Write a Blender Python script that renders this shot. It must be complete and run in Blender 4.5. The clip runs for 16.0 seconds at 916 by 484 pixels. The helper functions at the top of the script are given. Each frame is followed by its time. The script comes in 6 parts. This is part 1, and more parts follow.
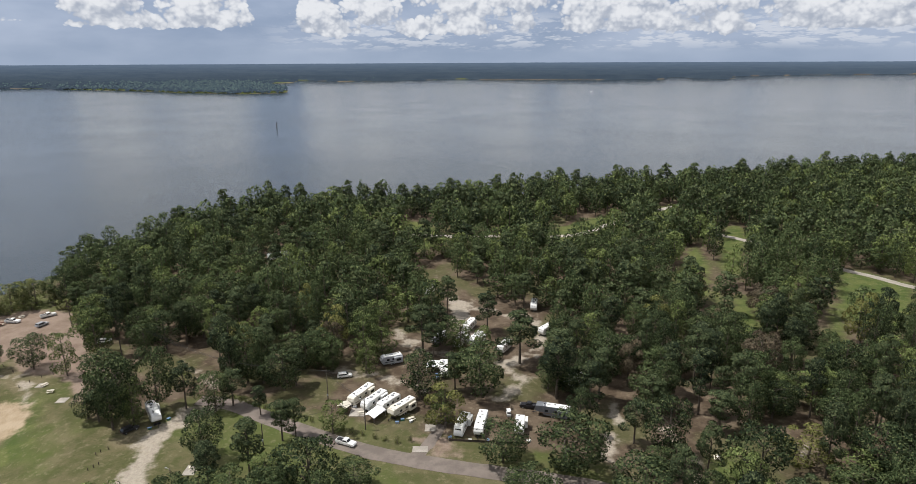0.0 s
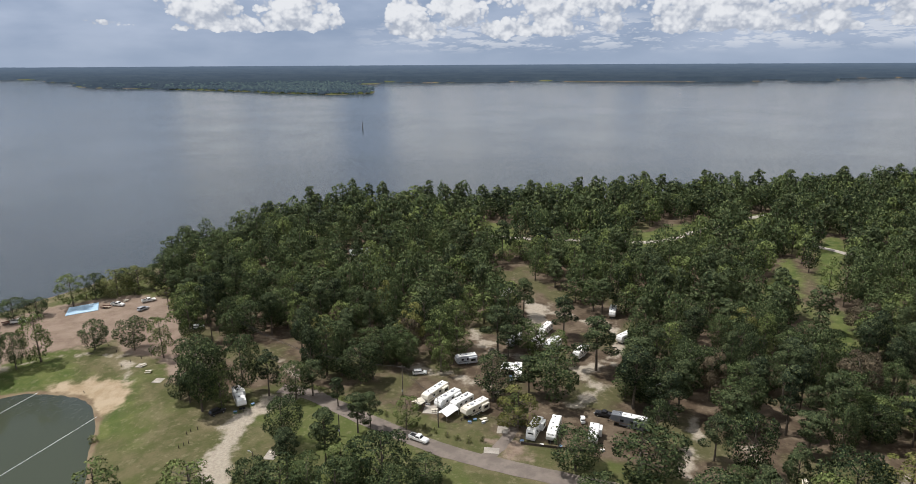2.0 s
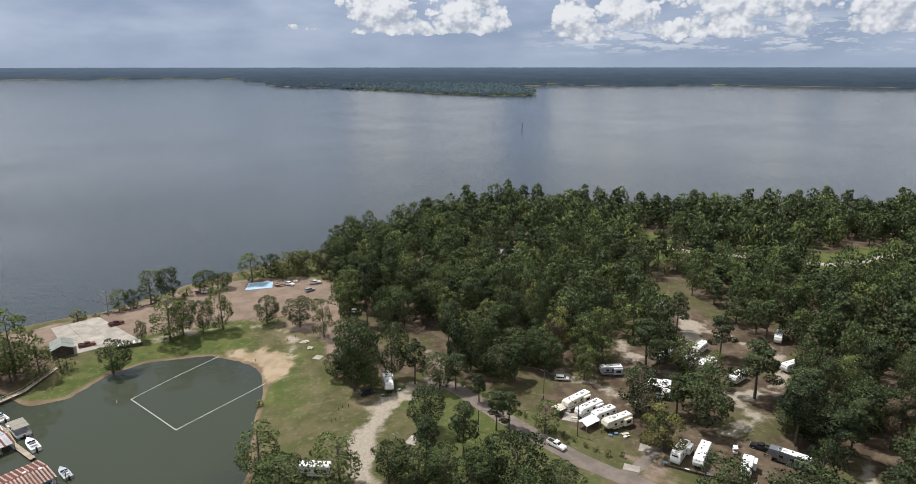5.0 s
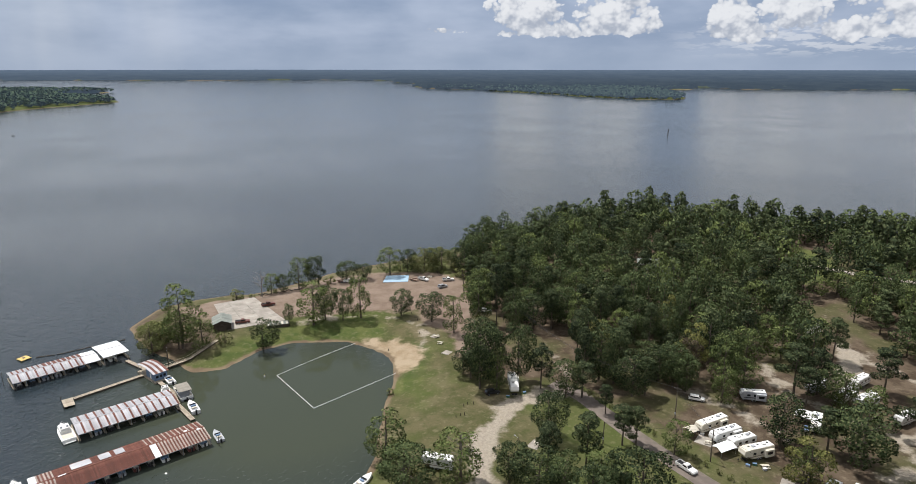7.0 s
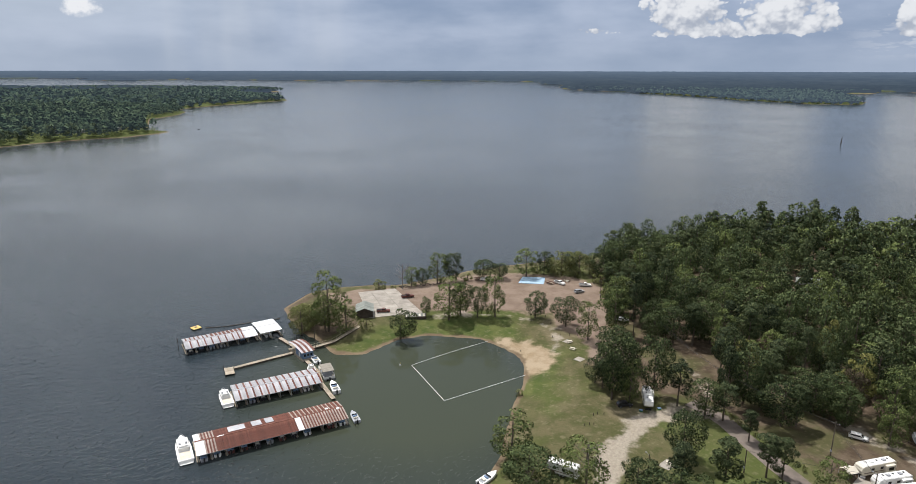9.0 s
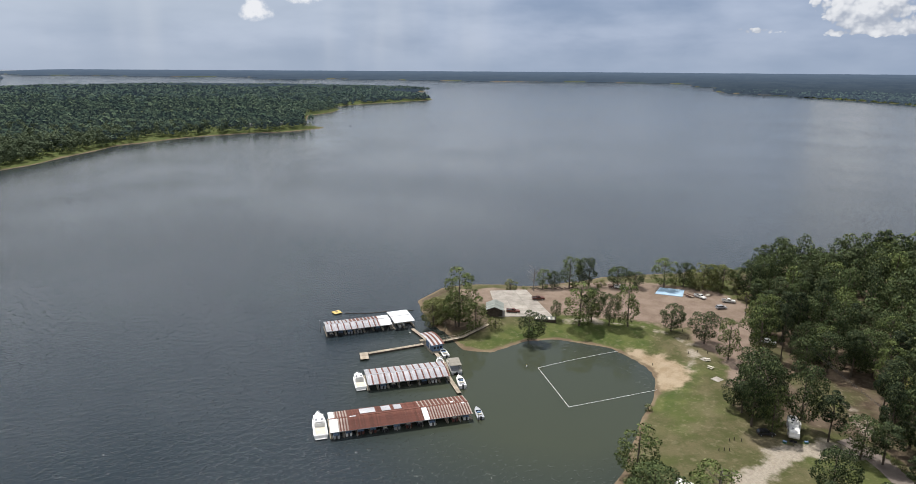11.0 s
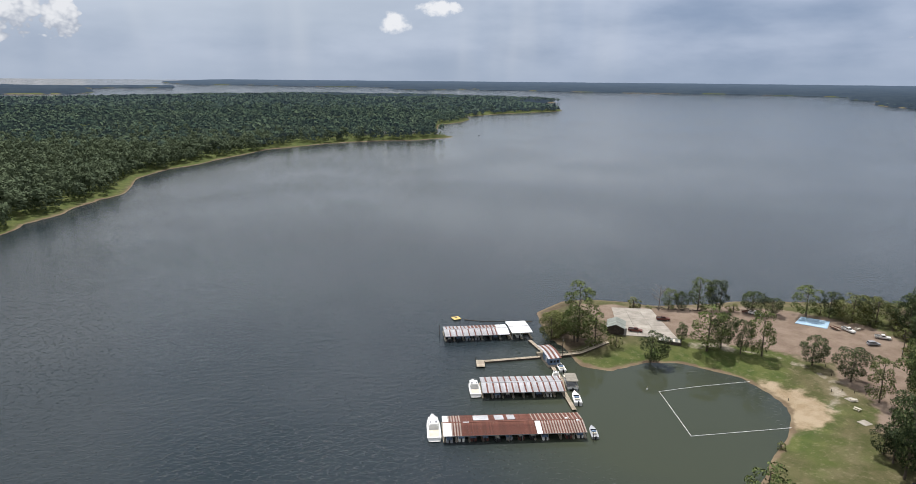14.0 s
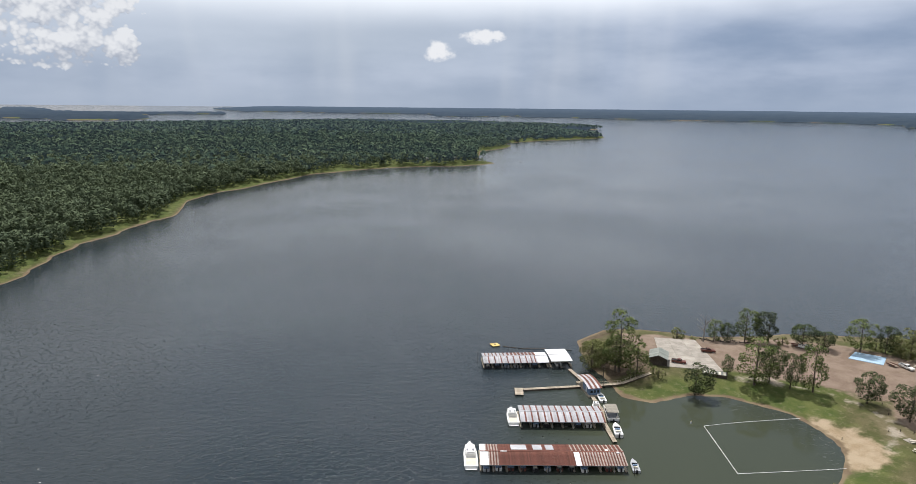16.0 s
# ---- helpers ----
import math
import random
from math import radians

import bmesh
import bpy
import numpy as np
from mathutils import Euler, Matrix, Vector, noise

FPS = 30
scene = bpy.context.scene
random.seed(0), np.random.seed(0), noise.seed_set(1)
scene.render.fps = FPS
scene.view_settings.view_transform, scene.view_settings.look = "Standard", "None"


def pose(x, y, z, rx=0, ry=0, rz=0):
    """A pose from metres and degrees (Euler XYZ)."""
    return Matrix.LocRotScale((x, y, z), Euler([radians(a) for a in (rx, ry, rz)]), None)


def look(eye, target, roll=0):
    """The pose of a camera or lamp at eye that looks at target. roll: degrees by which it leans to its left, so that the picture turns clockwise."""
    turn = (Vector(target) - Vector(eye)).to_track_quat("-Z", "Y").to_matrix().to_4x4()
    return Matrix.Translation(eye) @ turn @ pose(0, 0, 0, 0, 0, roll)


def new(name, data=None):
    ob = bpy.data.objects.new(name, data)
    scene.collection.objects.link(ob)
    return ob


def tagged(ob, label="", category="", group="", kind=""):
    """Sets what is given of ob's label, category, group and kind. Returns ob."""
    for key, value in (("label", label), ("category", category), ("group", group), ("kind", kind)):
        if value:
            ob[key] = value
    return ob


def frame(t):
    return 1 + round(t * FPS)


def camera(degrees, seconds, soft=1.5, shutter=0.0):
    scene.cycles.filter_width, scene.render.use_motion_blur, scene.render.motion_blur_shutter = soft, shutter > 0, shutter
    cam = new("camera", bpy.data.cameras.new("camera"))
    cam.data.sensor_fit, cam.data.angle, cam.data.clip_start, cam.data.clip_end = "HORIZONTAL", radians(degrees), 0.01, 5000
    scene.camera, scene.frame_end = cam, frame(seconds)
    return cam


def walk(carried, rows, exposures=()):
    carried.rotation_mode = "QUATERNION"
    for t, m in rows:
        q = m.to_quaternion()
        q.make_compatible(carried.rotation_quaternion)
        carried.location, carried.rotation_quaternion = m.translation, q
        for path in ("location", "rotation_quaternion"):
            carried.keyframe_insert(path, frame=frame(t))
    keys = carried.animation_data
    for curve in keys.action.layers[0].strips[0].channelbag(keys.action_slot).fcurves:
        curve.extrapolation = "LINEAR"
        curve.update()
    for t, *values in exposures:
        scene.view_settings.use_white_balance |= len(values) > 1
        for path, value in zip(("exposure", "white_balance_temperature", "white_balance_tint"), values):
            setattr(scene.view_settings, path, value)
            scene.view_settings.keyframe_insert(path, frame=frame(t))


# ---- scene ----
cam = camera(70.98, 16.0, soft=0.4)
# the camera hovers over one spot and turns: seconds, yaw to the left, pitch, roll
TURN = [
    (0, 6.14, -15.73, -0.25), (0.5, 7.32, -15.72, -0.22), (1, 9.00, -15.68, -0.25), (1.5, 11.06, -15.61, -0.29),
    (2, 13.39, -15.57, -0.30), (2.5, 15.50, -15.53, -0.28), (3, 17.58, -15.48, -0.28), (3.5, 19.85, -15.42, -0.22),
    (4, 21.90, -15.42, -0.13), (6.5, 36.79, -15.19, -0.00), (7, 39.62, -15.16, 0.02), (7.5, 42.51, -15.13, 0.07),
    (8, 45.25, -15.11, 0.09), (8.5, 48.57, -15.12, 0.09), (9, 52.33, -15.06, 0.10), (9.5, 56.15, -15.07, 0.14),
    (12, 68.11, -14.99, 0.41), (12.5, 69.60, -14.98, 0.38), (13, 71.82, -14.88, 0.48), (13.5, 74.06, -14.59, 0.51),
    (14, 75.88, -14.20, 0.54), (14.5, 77.20, -13.65, 0.53), (15, 78.23, -13.10, 0.67), (15.5, 79.09, -12.52, 0.70),
    (16, 79.57, -11.95, 0.59),
]
walk(cam, [(t, pose(0, 0, 100, 90 + pitch, 0, yaw) @ pose(0, 0, 0, 0, 0, roll)) for t, yaw, pitch, roll in TURN], [(0, 0.0), (16, 0.0)])

# ---- sky and sun ----
SUN_YAW, SUN_UP = 87.0, 65.0
sun_way = Vector((-math.sin(radians(SUN_YAW)) * math.cos(radians(SUN_UP)), math.cos(radians(SUN_YAW)) * math.cos(radians(SUN_UP)), math.sin(radians(SUN_UP))))
sun = new("sun", bpy.data.lights.new("sun", "SUN"))
sun.matrix_world = look(sun_way * 400, (0, 0, 0))
sun.data.energy, sun.data.angle, sun.data.color = 4.7, radians(0.55), (1.0, 0.975, 0.94)


class Graph:
    """Short calls for building node trees."""

    def __init__(self, tree):
        self.tree = tree

    def node(self, kind, **values):
        n = self.tree.nodes.new(kind)
        for key, value in values.items():
            self.feed(n, key.replace("_", " "), value)
        return n

    def feed(self, n, key, value):
        slot = n.inputs[int(key[1:])] if key[0] == "i" and key[1:].isdigit() else n.inputs[key]
        if isinstance(value, bpy.types.NodeSocket):
            self.tree.links.new(value, slot)
        else:
            slot.default_value = value

    def math(self, op, a, b=0.0, clamp=False):
        n = self.node("ShaderNodeMath", i0=a, i1=b)
        n.operation, n.use_clamp = op, clamp
        return n.outputs[0]

    def vec(self, op, a, b=(0, 0, 0)):
        n = self.node("ShaderNodeVectorMath", i0=a, i1=b)
        n.operation = op
        return n.outputs[0]

    def step(self, value, lo, hi, a=0.0, b=1.0):
        n = self.node("ShaderNodeMapRange", Value=value, From_Min=lo, From_Max=hi, To_Min=a, To_Max=b)
        n.interpolation_type = "SMOOTHSTEP"
        return n.outputs[0]

    def noise(self, vector, scale, detail=4.0, rough=0.55, distortion=0.0):
        return self.node("ShaderNodeTexNoise", Vector=vector, Scale=scale, Detail=detail, Roughness=rough, Distortion=distortion).outputs["Fac"]

    def mix(self, fac, a, b, blend="MIX"):
        n = self.tree.nodes.new("ShaderNodeMix")
        n.data_type, n.blend_type = "RGBA", blend
        for slot, value in ((n.inputs[0], fac), (n.inputs[6], a), (n.inputs[7], b)):
            if isinstance(value, bpy.types.NodeSocket):
                self.tree.links.new(value, slot)
            else:
                slot.default_value = value if isinstance(value, float) else (*value, 1.0)
        return n.outputs[2]


world = bpy.data.worlds.new("world")
scene.world = world
world.use_nodes = True
world.node_tree.nodes.clear()
g = Graph(world.node_tree)
way = g.node("ShaderNodeTexCoord").outputs["Generated"]
axis = g.node("ShaderNodeSeparateXYZ", Vector=way)
wx, wy, wz = axis.outputs
up = g.math("ARCTAN2", wz, g.math("SQRT", g.math("ADD", g.math("MULTIPLY", wx, wx), g.math("MULTIPLY", wy, wy))))
turned = g.math("ARCTAN2", g.math("MULTIPLY", wx, -1.0), wy)
sky = g.node("ShaderNodeTexSky")
sky.sky_type, sky.sun_disc = "NISHITA", False
sky.sun_elevation, sky.sun_rotation = radians(SUN_UP), radians(-SUN_YAW)
blue = g.mix(1.0, sky.outputs[0], (0.065, 0.065, 0.065), "MULTIPLY")
# overcast veil, thick near the horizon, with soft grey patches and rain shafts
flat = g.node("ShaderNodeCombineXYZ", X=g.math("MULTIPLY", turned, 3.0), Y=g.math("MULTIPLY", up, 9.0), Z=0.0).outputs[0]
patch = g.noise(flat, 1.6, 5.0, 0.5)
shaft = g.noise(g.node("ShaderNodeCombineXYZ", X=g.math("MULTIPLY", turned, 5.0), Y=g.math("MULTIPLY", up, 0.9), Z=3.0).outputs[0], 1.5, 3.0, 0.6)
grey = g.mix(g.step(patch, 0.3, 0.7), (0.265, 0.345, 0.50), (0.455, 0.53, 0.685))
grey = g.mix(g.math("MULTIPLY", g.step(shaft, 0.42, 0.74), g.step(turned, 0.75, 1.35, 0.05, 0.6)), grey, (0.66, 0.70, 0.78))
grey = g.mix(g.step(up, 0.0, 0.05, 0.55, 0.0), grey, (0.345, 0.43, 0.57))
grey = g.mix(g.math("MULTIPLY", g.step(turned, 1.0, 1.55, 0.0, 0.6), g.step(up, 0.02, 0.11, 0.35, 1.0)), grey, (0.60, 0.66, 0.75))
# bright band mostly above the view, added to lighten the water's reflections
glow = g.math("MULTIPLY", g.math("MULTIPLY", g.step(up, 0.10, 0.19), g.step(up, 0.46, 0.22)), g.step(turned, 0.35, 1.1, 0.05, 0.9))
grey = g.mix(glow, grey, (1.32, 1.36, 1.42))
veil = g.mix(g.step(up, 0.20, 0.62, 0.92, 0.10), blue, grey)
# cumulus banks: rounded heaps over a flat base, lit from the sun's side


def heaps(at):
    """Cauliflower heaps of rounded lobes at three sizes."""
    bent = g.vec("ADD", at, g.vec("MULTIPLY", g.node("ShaderNodeTexNoise", Vector=at, Scale=2.2, Detail=3.0).outputs["Color"], (0.3, 0.3, 0.0)))
    total = None
    for scale, share in ((0.8, 0.50), (2.2, 0.30), (6.0, 0.20)):
        cell = g.node("ShaderNodeTexVoronoi", Vector=bent, Scale=scale)
        cell.feature = "SMOOTH_F1"
        cell.inputs["Smoothness"].default_value = 0.18
        lobe = g.math("MULTIPLY", g.math("SUBTRACT", 1.0, cell.outputs["Distance"]), share)
        total = lobe if total is None else g.math("ADD", total, lobe)
    return total


def between(value, lo, hi, soft):
    return g.math("MULTIPLY", g.step(value, lo - soft, lo + soft), g.step(value, hi + soft, hi - soft))


puff_at = g.node("ShaderNodeCombineXYZ", X=g.math("MULTIPLY", turned, 25.0), Y=g.math("MULTIPLY", up, 29.0), Z=0.0).outputs[0]
body = heaps(puff_at)
beyond = heaps(g.vec("ADD", puff_at, (0.13, 0.30, 0.0)))
ragged = g.math("MULTIPLY", g.math("SUBTRACT", g.noise(g.node("ShaderNodeCombineXYZ", X=g.math("MULTIPLY", turned, 9.0), Y=0.0, Z=2.0).outputs[0], 1.4, 2.0), 0.5), 0.022)
foot = g.math("ADD", up, ragged)
tower = g.math("MULTIPLY", between(turned, 0.40, 0.655, 0.03), g.step(foot, 0.037, 0.049))
field = g.math("MULTIPLY", g.step(turned, 0.375, 0.32), g.step(foot, 0.028, 0.046))
small = g.math("MULTIPLY", between(turned, 0.665, 0.74, 0.012), between(up, 0.0475, 0.059, 0.004))
south = g.math("MULTIPLY", g.step(turned, 1.79, 1.87), g.step(foot, 0.030, 0.050))
cover = g.math("MAXIMUM", g.math("MAXIMUM", tower, field), g.math("MAXIMUM", small, south))
wide_gap = g.math("MULTIPLY", g.math("SUBTRACT", g.noise(puff_at, 0.36, 2.0), 0.5), 0.50)
dense = g.math("ADD", g.math("ADD", body, wide_gap), g.math("MULTIPLY", g.math("SUBTRACT", cover, 1.0), 0.6))
mask = g.step(dense, 0.32, 0.42)
lit = g.math("ADD", g.math("MULTIPLY", g.math("SUBTRACT", body, beyond), 1.7), g.math("MULTIPLY", g.step(foot, 0.035, 0.095), 0.34))
light = g.step(g.math("ADD", lit, g.math("MULTIPLY", g.math("SUBTRACT", dense, 0.45), 0.7)), -0.30, 0.66)
cloud = g.mix(light, (0.41, 0.455, 0.545), (0.79, 0.81, 0.85))
row_at = g.node("ShaderNodeCombineXYZ", X=g.math("MULTIPLY", turned, 26.0), Y=g.math("MULTIPLY", up, 120.0), Z=0.0).outputs[0]
rows = g.math("ADD", heaps(row_at), g.math("MULTIPLY", g.math("SUBTRACT", g.noise(row_at, 0.5, 3.0), 0.5), 0.7))
low = g.math("MULTIPLY", g.math("MULTIPLY", g.step(rows, 0.42, 0.62), g.step(up, 0.010, 0.030)), g.math("MULTIPLY", g.step(up, 0.075, 0.045), g.step(turned, 0.42, 0.25, 0.0, 0.62)))
total = g.mix(mask, g.mix(low, veil, (0.70, 0.73, 0.79)), cloud)
# two small clouds that stand alone
for yaw, high, wide, tall in ((1.42, 0.080, 0.026, 0.018), (1.353, 0.101, 0.038, 0.013)):
    off_x = g.math("DIVIDE", g.math("SUBTRACT", turned, yaw), wide)
    off_y = g.math("DIVIDE", g.math("SUBTRACT", up, high), tall)
    near = g.math("ADD", g.math("MULTIPLY", off_x, off_x), g.math("MULTIPLY", off_y, off_y))
    fine = g.noise(puff_at, 2.2, 5.0, 0.6)
    one = g.step(g.math("ADD", near, g.math("MULTIPLY", fine, 2.4)), 2.1, 1.3)
    total = g.mix(g.math("MULTIPLY", one, 0.9), total, (0.88, 0.89, 0.92))
shade = g.node("ShaderNodeBackground", Color=total, Strength=1.0)
world.node_tree.links.new(shade.outputs[0], g.node("ShaderNodeOutputWorld").inputs[0])

# ---- materials ----


def fresh(name):
    m = bpy.data.materials.new(name)
    m.use_nodes = True
    m.node_tree.nodes.clear()
    return m, Graph(m.node_tree)


def finish(m, g, color, rough=0.7, metal=0.0, bump=None, strength=0.4, distance=0.05, specular=0.4, ior=1.45):
    b = g.node("ShaderNodeBsdfPrincipled", Base_Color=color, Roughness=rough, Metallic=metal, IOR=ior)
    b.inputs["Specular IOR Level"].default_value = specular
    if bump is not None:
        g.feed(b, "Normal", g.node("ShaderNodeBump", Strength=strength, Distance=distance, Height=bump).outputs[0])
    g.tree.links.new(b.outputs[0], g.node("ShaderNodeOutputMaterial").inputs[0])
    return m


def place(g):
    return g.node("ShaderNodeNewGeometry").outputs["Position"]


def surface(name, dark, light, rough=0.6, metal=0.0, coarse=0.7, fine=9.0, strength=0.3, vary=0.15, dirt=(0.16, 0.13, 0.1), dirty=0.25):
    """Weathered paint, metal, wood or plastic: two tones, fine grain, dirt, and a tone for each object."""
    m, g = fresh(name)
    at = g.node("ShaderNodeTexCoord").outputs["Object"]
    big, small = g.noise(at, coarse, 5.0), g.noise(at, fine, 4.0, 0.65)
    color = g.mix(g.step(big, 0.3, 0.7), dark, light)
    color = g.mix(g.math("MULTIPLY", g.step(small, 0.5, 0.75), dirty), color, dirt)
    rnd = g.node("ShaderNodeObjectInfo").outputs["Random"]
    tone = g.math("ADD", g.math("MULTIPLY", rnd, vary * 2), 1.0 - vary)
    color = g.mix(1.0, color, g.node("ShaderNodeCombineColor", Red=tone, Green=tone, Blue=tone).outputs[0], "MULTIPLY")
    return finish(m, g, color, g.step(small, 0.2, 0.8, rough * 0.8, min(1.0, rough * 1.2)), metal, small, strength, 0.02)


def foliage(name, dark, mid, light, patch_scale=0.13):
    m, g = fresh(name)
    at = place(g)
    geo = g.node("ShaderNodeNewGeometry")
    big = g.noise(at, patch_scale, 2.0)
    leaf = geo.outputs["Random Per Island"]
    rnd = g.node("ShaderNodeObjectInfo").outputs["Random"]
    own = g.node("ShaderNodeAttribute")
    own.attribute_name = "tone"
    mixed = g.math("ADD", g.math("MULTIPLY", big, 0.5), g.math("MULTIPLY", g.math("ADD", rnd, own.outputs["Fac"]), 0.5))
    color = g.mix(g.step(mixed, 0.25, 0.85), dark, mid)
    color = g.mix(g.math("MULTIPLY", g.step(leaf, 0.45, 1.0), 0.75), color, light)
    b = g.node("ShaderNodeBsdfPrincipled", Base_Color=color, Roughness=0.8)
    b.inputs["Specular IOR Level"].default_value = 0.08
    thin = g.node("ShaderNodeBsdfTranslucent", Color=g.mix(0.5, color, light))
    both = g.node("ShaderNodeMixShader", Fac=0.13, i1=b.outputs[0], i2=thin.outputs[0])
    g.tree.links.new(both.outputs[0], g.node("ShaderNodeOutputMaterial").inputs[0])
    return m


OAK = foliage("oak_leaves", (0.017, 0.029, 0.014), (0.060, 0.085, 0.034), (0.150, 0.175, 0.076))
PINE = foliage("pine_needles", (0.019, 0.031, 0.018), (0.062, 0.083, 0.038), (0.145, 0.165, 0.078))
WILLOW = foliage("willow_leaves", (0.11, 0.125, 0.045), (0.16, 0.17, 0.065), (0.25, 0.25, 0.11))
YOUNG = foliage("light_leaves", (0.056, 0.080, 0.028), (0.118, 0.15, 0.050), (0.21, 0.236, 0.09))
FADED = foliage("faded_leaves", (0.09, 0.10, 0.03), (0.155, 0.155, 0.05), (0.24, 0.22, 0.085))
BROWN = foliage("brown_leaves", (0.075, 0.062, 0.042), (0.12, 0.095, 0.062), (0.17, 0.135, 0.09))
# haze over the headland is put into these paler, low-contrast leaf colours
FAR = foliage("hazed_distant_leaves", (0.066, 0.094, 0.060), (0.092, 0.120, 0.068), (0.100, 0.126, 0.072), 0.012)
BARK = surface("bark", (0.07, 0.055, 0.042), (0.14, 0.115, 0.09), 0.9, fine=5.0)
DEADWOOD = surface("dead_wood", (0.20, 0.18, 0.155), (0.32, 0.29, 0.26), 0.9)
WHITE = surface("white_paint", (0.70, 0.69, 0.66), (0.82, 0.81, 0.79), 0.35, coarse=0.4, vary=0.06, dirty=0.15)
CREAM = surface("cream_paint", (0.58, 0.53, 0.43), (0.68, 0.63, 0.53), 0.45, vary=0.08, dirty=0.2)
DARKGREY = surface("dark_grey_paint", (0.12, 0.13, 0.145), (0.18, 0.19, 0.205), 0.4, vary=0.08)
GREYPAINT = surface("grey_paint", (0.28, 0.29, 0.31), (0.38, 0.39, 0.41), 0.4, vary=0.12)
TRIM = surface("brown_trim", (0.16, 0.11, 0.08), (0.24, 0.18, 0.14), 0.5)
BLUE = surface("blue_paint", (0.10, 0.16, 0.26), (0.16, 0.24, 0.36), 0.5)
RUBBER = surface("rubber", (0.015, 0.015, 0.016), (0.03, 0.03, 0.03), 0.85)
STEEL = surface("steel", (0.40, 0.41, 0.42), (0.55, 0.56, 0.57), 0.4, 0.8)
RUST = surface("rusted_roof_sheet", (0.115, 0.042, 0.030), (0.19, 0.076, 0.054), 0.75, fine=3.0, vary=0.22, dirt=(0.09, 0.035, 0.025), dirty=0.5)
SHEET = surface("bare_roof_sheet", (0.37, 0.37, 0.39), (0.50, 0.50, 0.52), 0.5, 0.1, coarse=0.35, fine=2.0, vary=0.16, dirt=(0.30, 0.19, 0.14), dirty=0.4)
PINKSHEET = surface("faded_roof_sheet", (0.33, 0.27, 0.235), (0.46, 0.40, 0.36), 0.6, 0.0, fine=2.0, vary=0.16, dirt=(0.22, 0.11, 0.08), dirty=0.45)
NEWSHEET = surface("new_roof_sheet", (0.76, 0.77, 0.78), (0.84, 0.84, 0.85), 0.4, 0.0, vary=0.03, dirty=0.08)
PLANK = surface("weathered_plank", (0.27, 0.22, 0.165), (0.42, 0.36, 0.28), 0.85, fine=6.0, vary=0.2)
DARKWOOD = surface("dark_timber", (0.045, 0.035, 0.028), (0.09, 0.07, 0.055), 0.85)
CONCRETE = surface("concrete", (0.255, 0.228, 0.195), (0.37, 0.335, 0.29), 0.85, coarse=0.25, fine=2.5, vary=0.08, dirty=0.4)
BLUESLAB = surface("pale_blue_slab_paint", (0.27, 0.40, 0.52), (0.36, 0.50, 0.62), 0.7, coarse=0.3, vary=0.05)
GREENROOF = surface("grey_green_roofing", (0.17, 0.19, 0.17), (0.25, 0.26, 0.23), 0.7)
CANVAS = surface("canvas", (0.20, 0.18, 0.15), (0.28, 0.26, 0.22), 0.9)
ORANGE = surface("faded_yellow_float", (0.55, 0.38, 0.10), (0.68, 0.50, 0.18), 0.6)
RED = surface("faded_red_paint", (0.10, 0.034, 0.027), (0.15, 0.055, 0.042), 0.5)
BLACKPAINT = surface("black_paint", (0.012, 0.012, 0.014), (0.03, 0.03, 0.033), 0.3, vary=0.1, dirty=0.1)
LINE = surface("white_float_line", (0.72, 0.72, 0.70), (0.8, 0.8, 0.78), 0.6, vary=0.03)
GREENPLASTIC = surface("green_plastic", (0.03, 0.10, 0.06), (0.05, 0.15, 0.09), 0.5)
PETALS = foliage("shrub_leaves", (0.03, 0.045, 0.014), (0.06, 0.07, 0.025), (0.12, 0.085, 0.045))


def make_glass():
    m, g = fresh("tinted_glass")
    return finish(m, g, (0.012, 0.015, 0.018, 1.0), 0.06, 0.0, specular=0.6)


GLASS = make_glass()


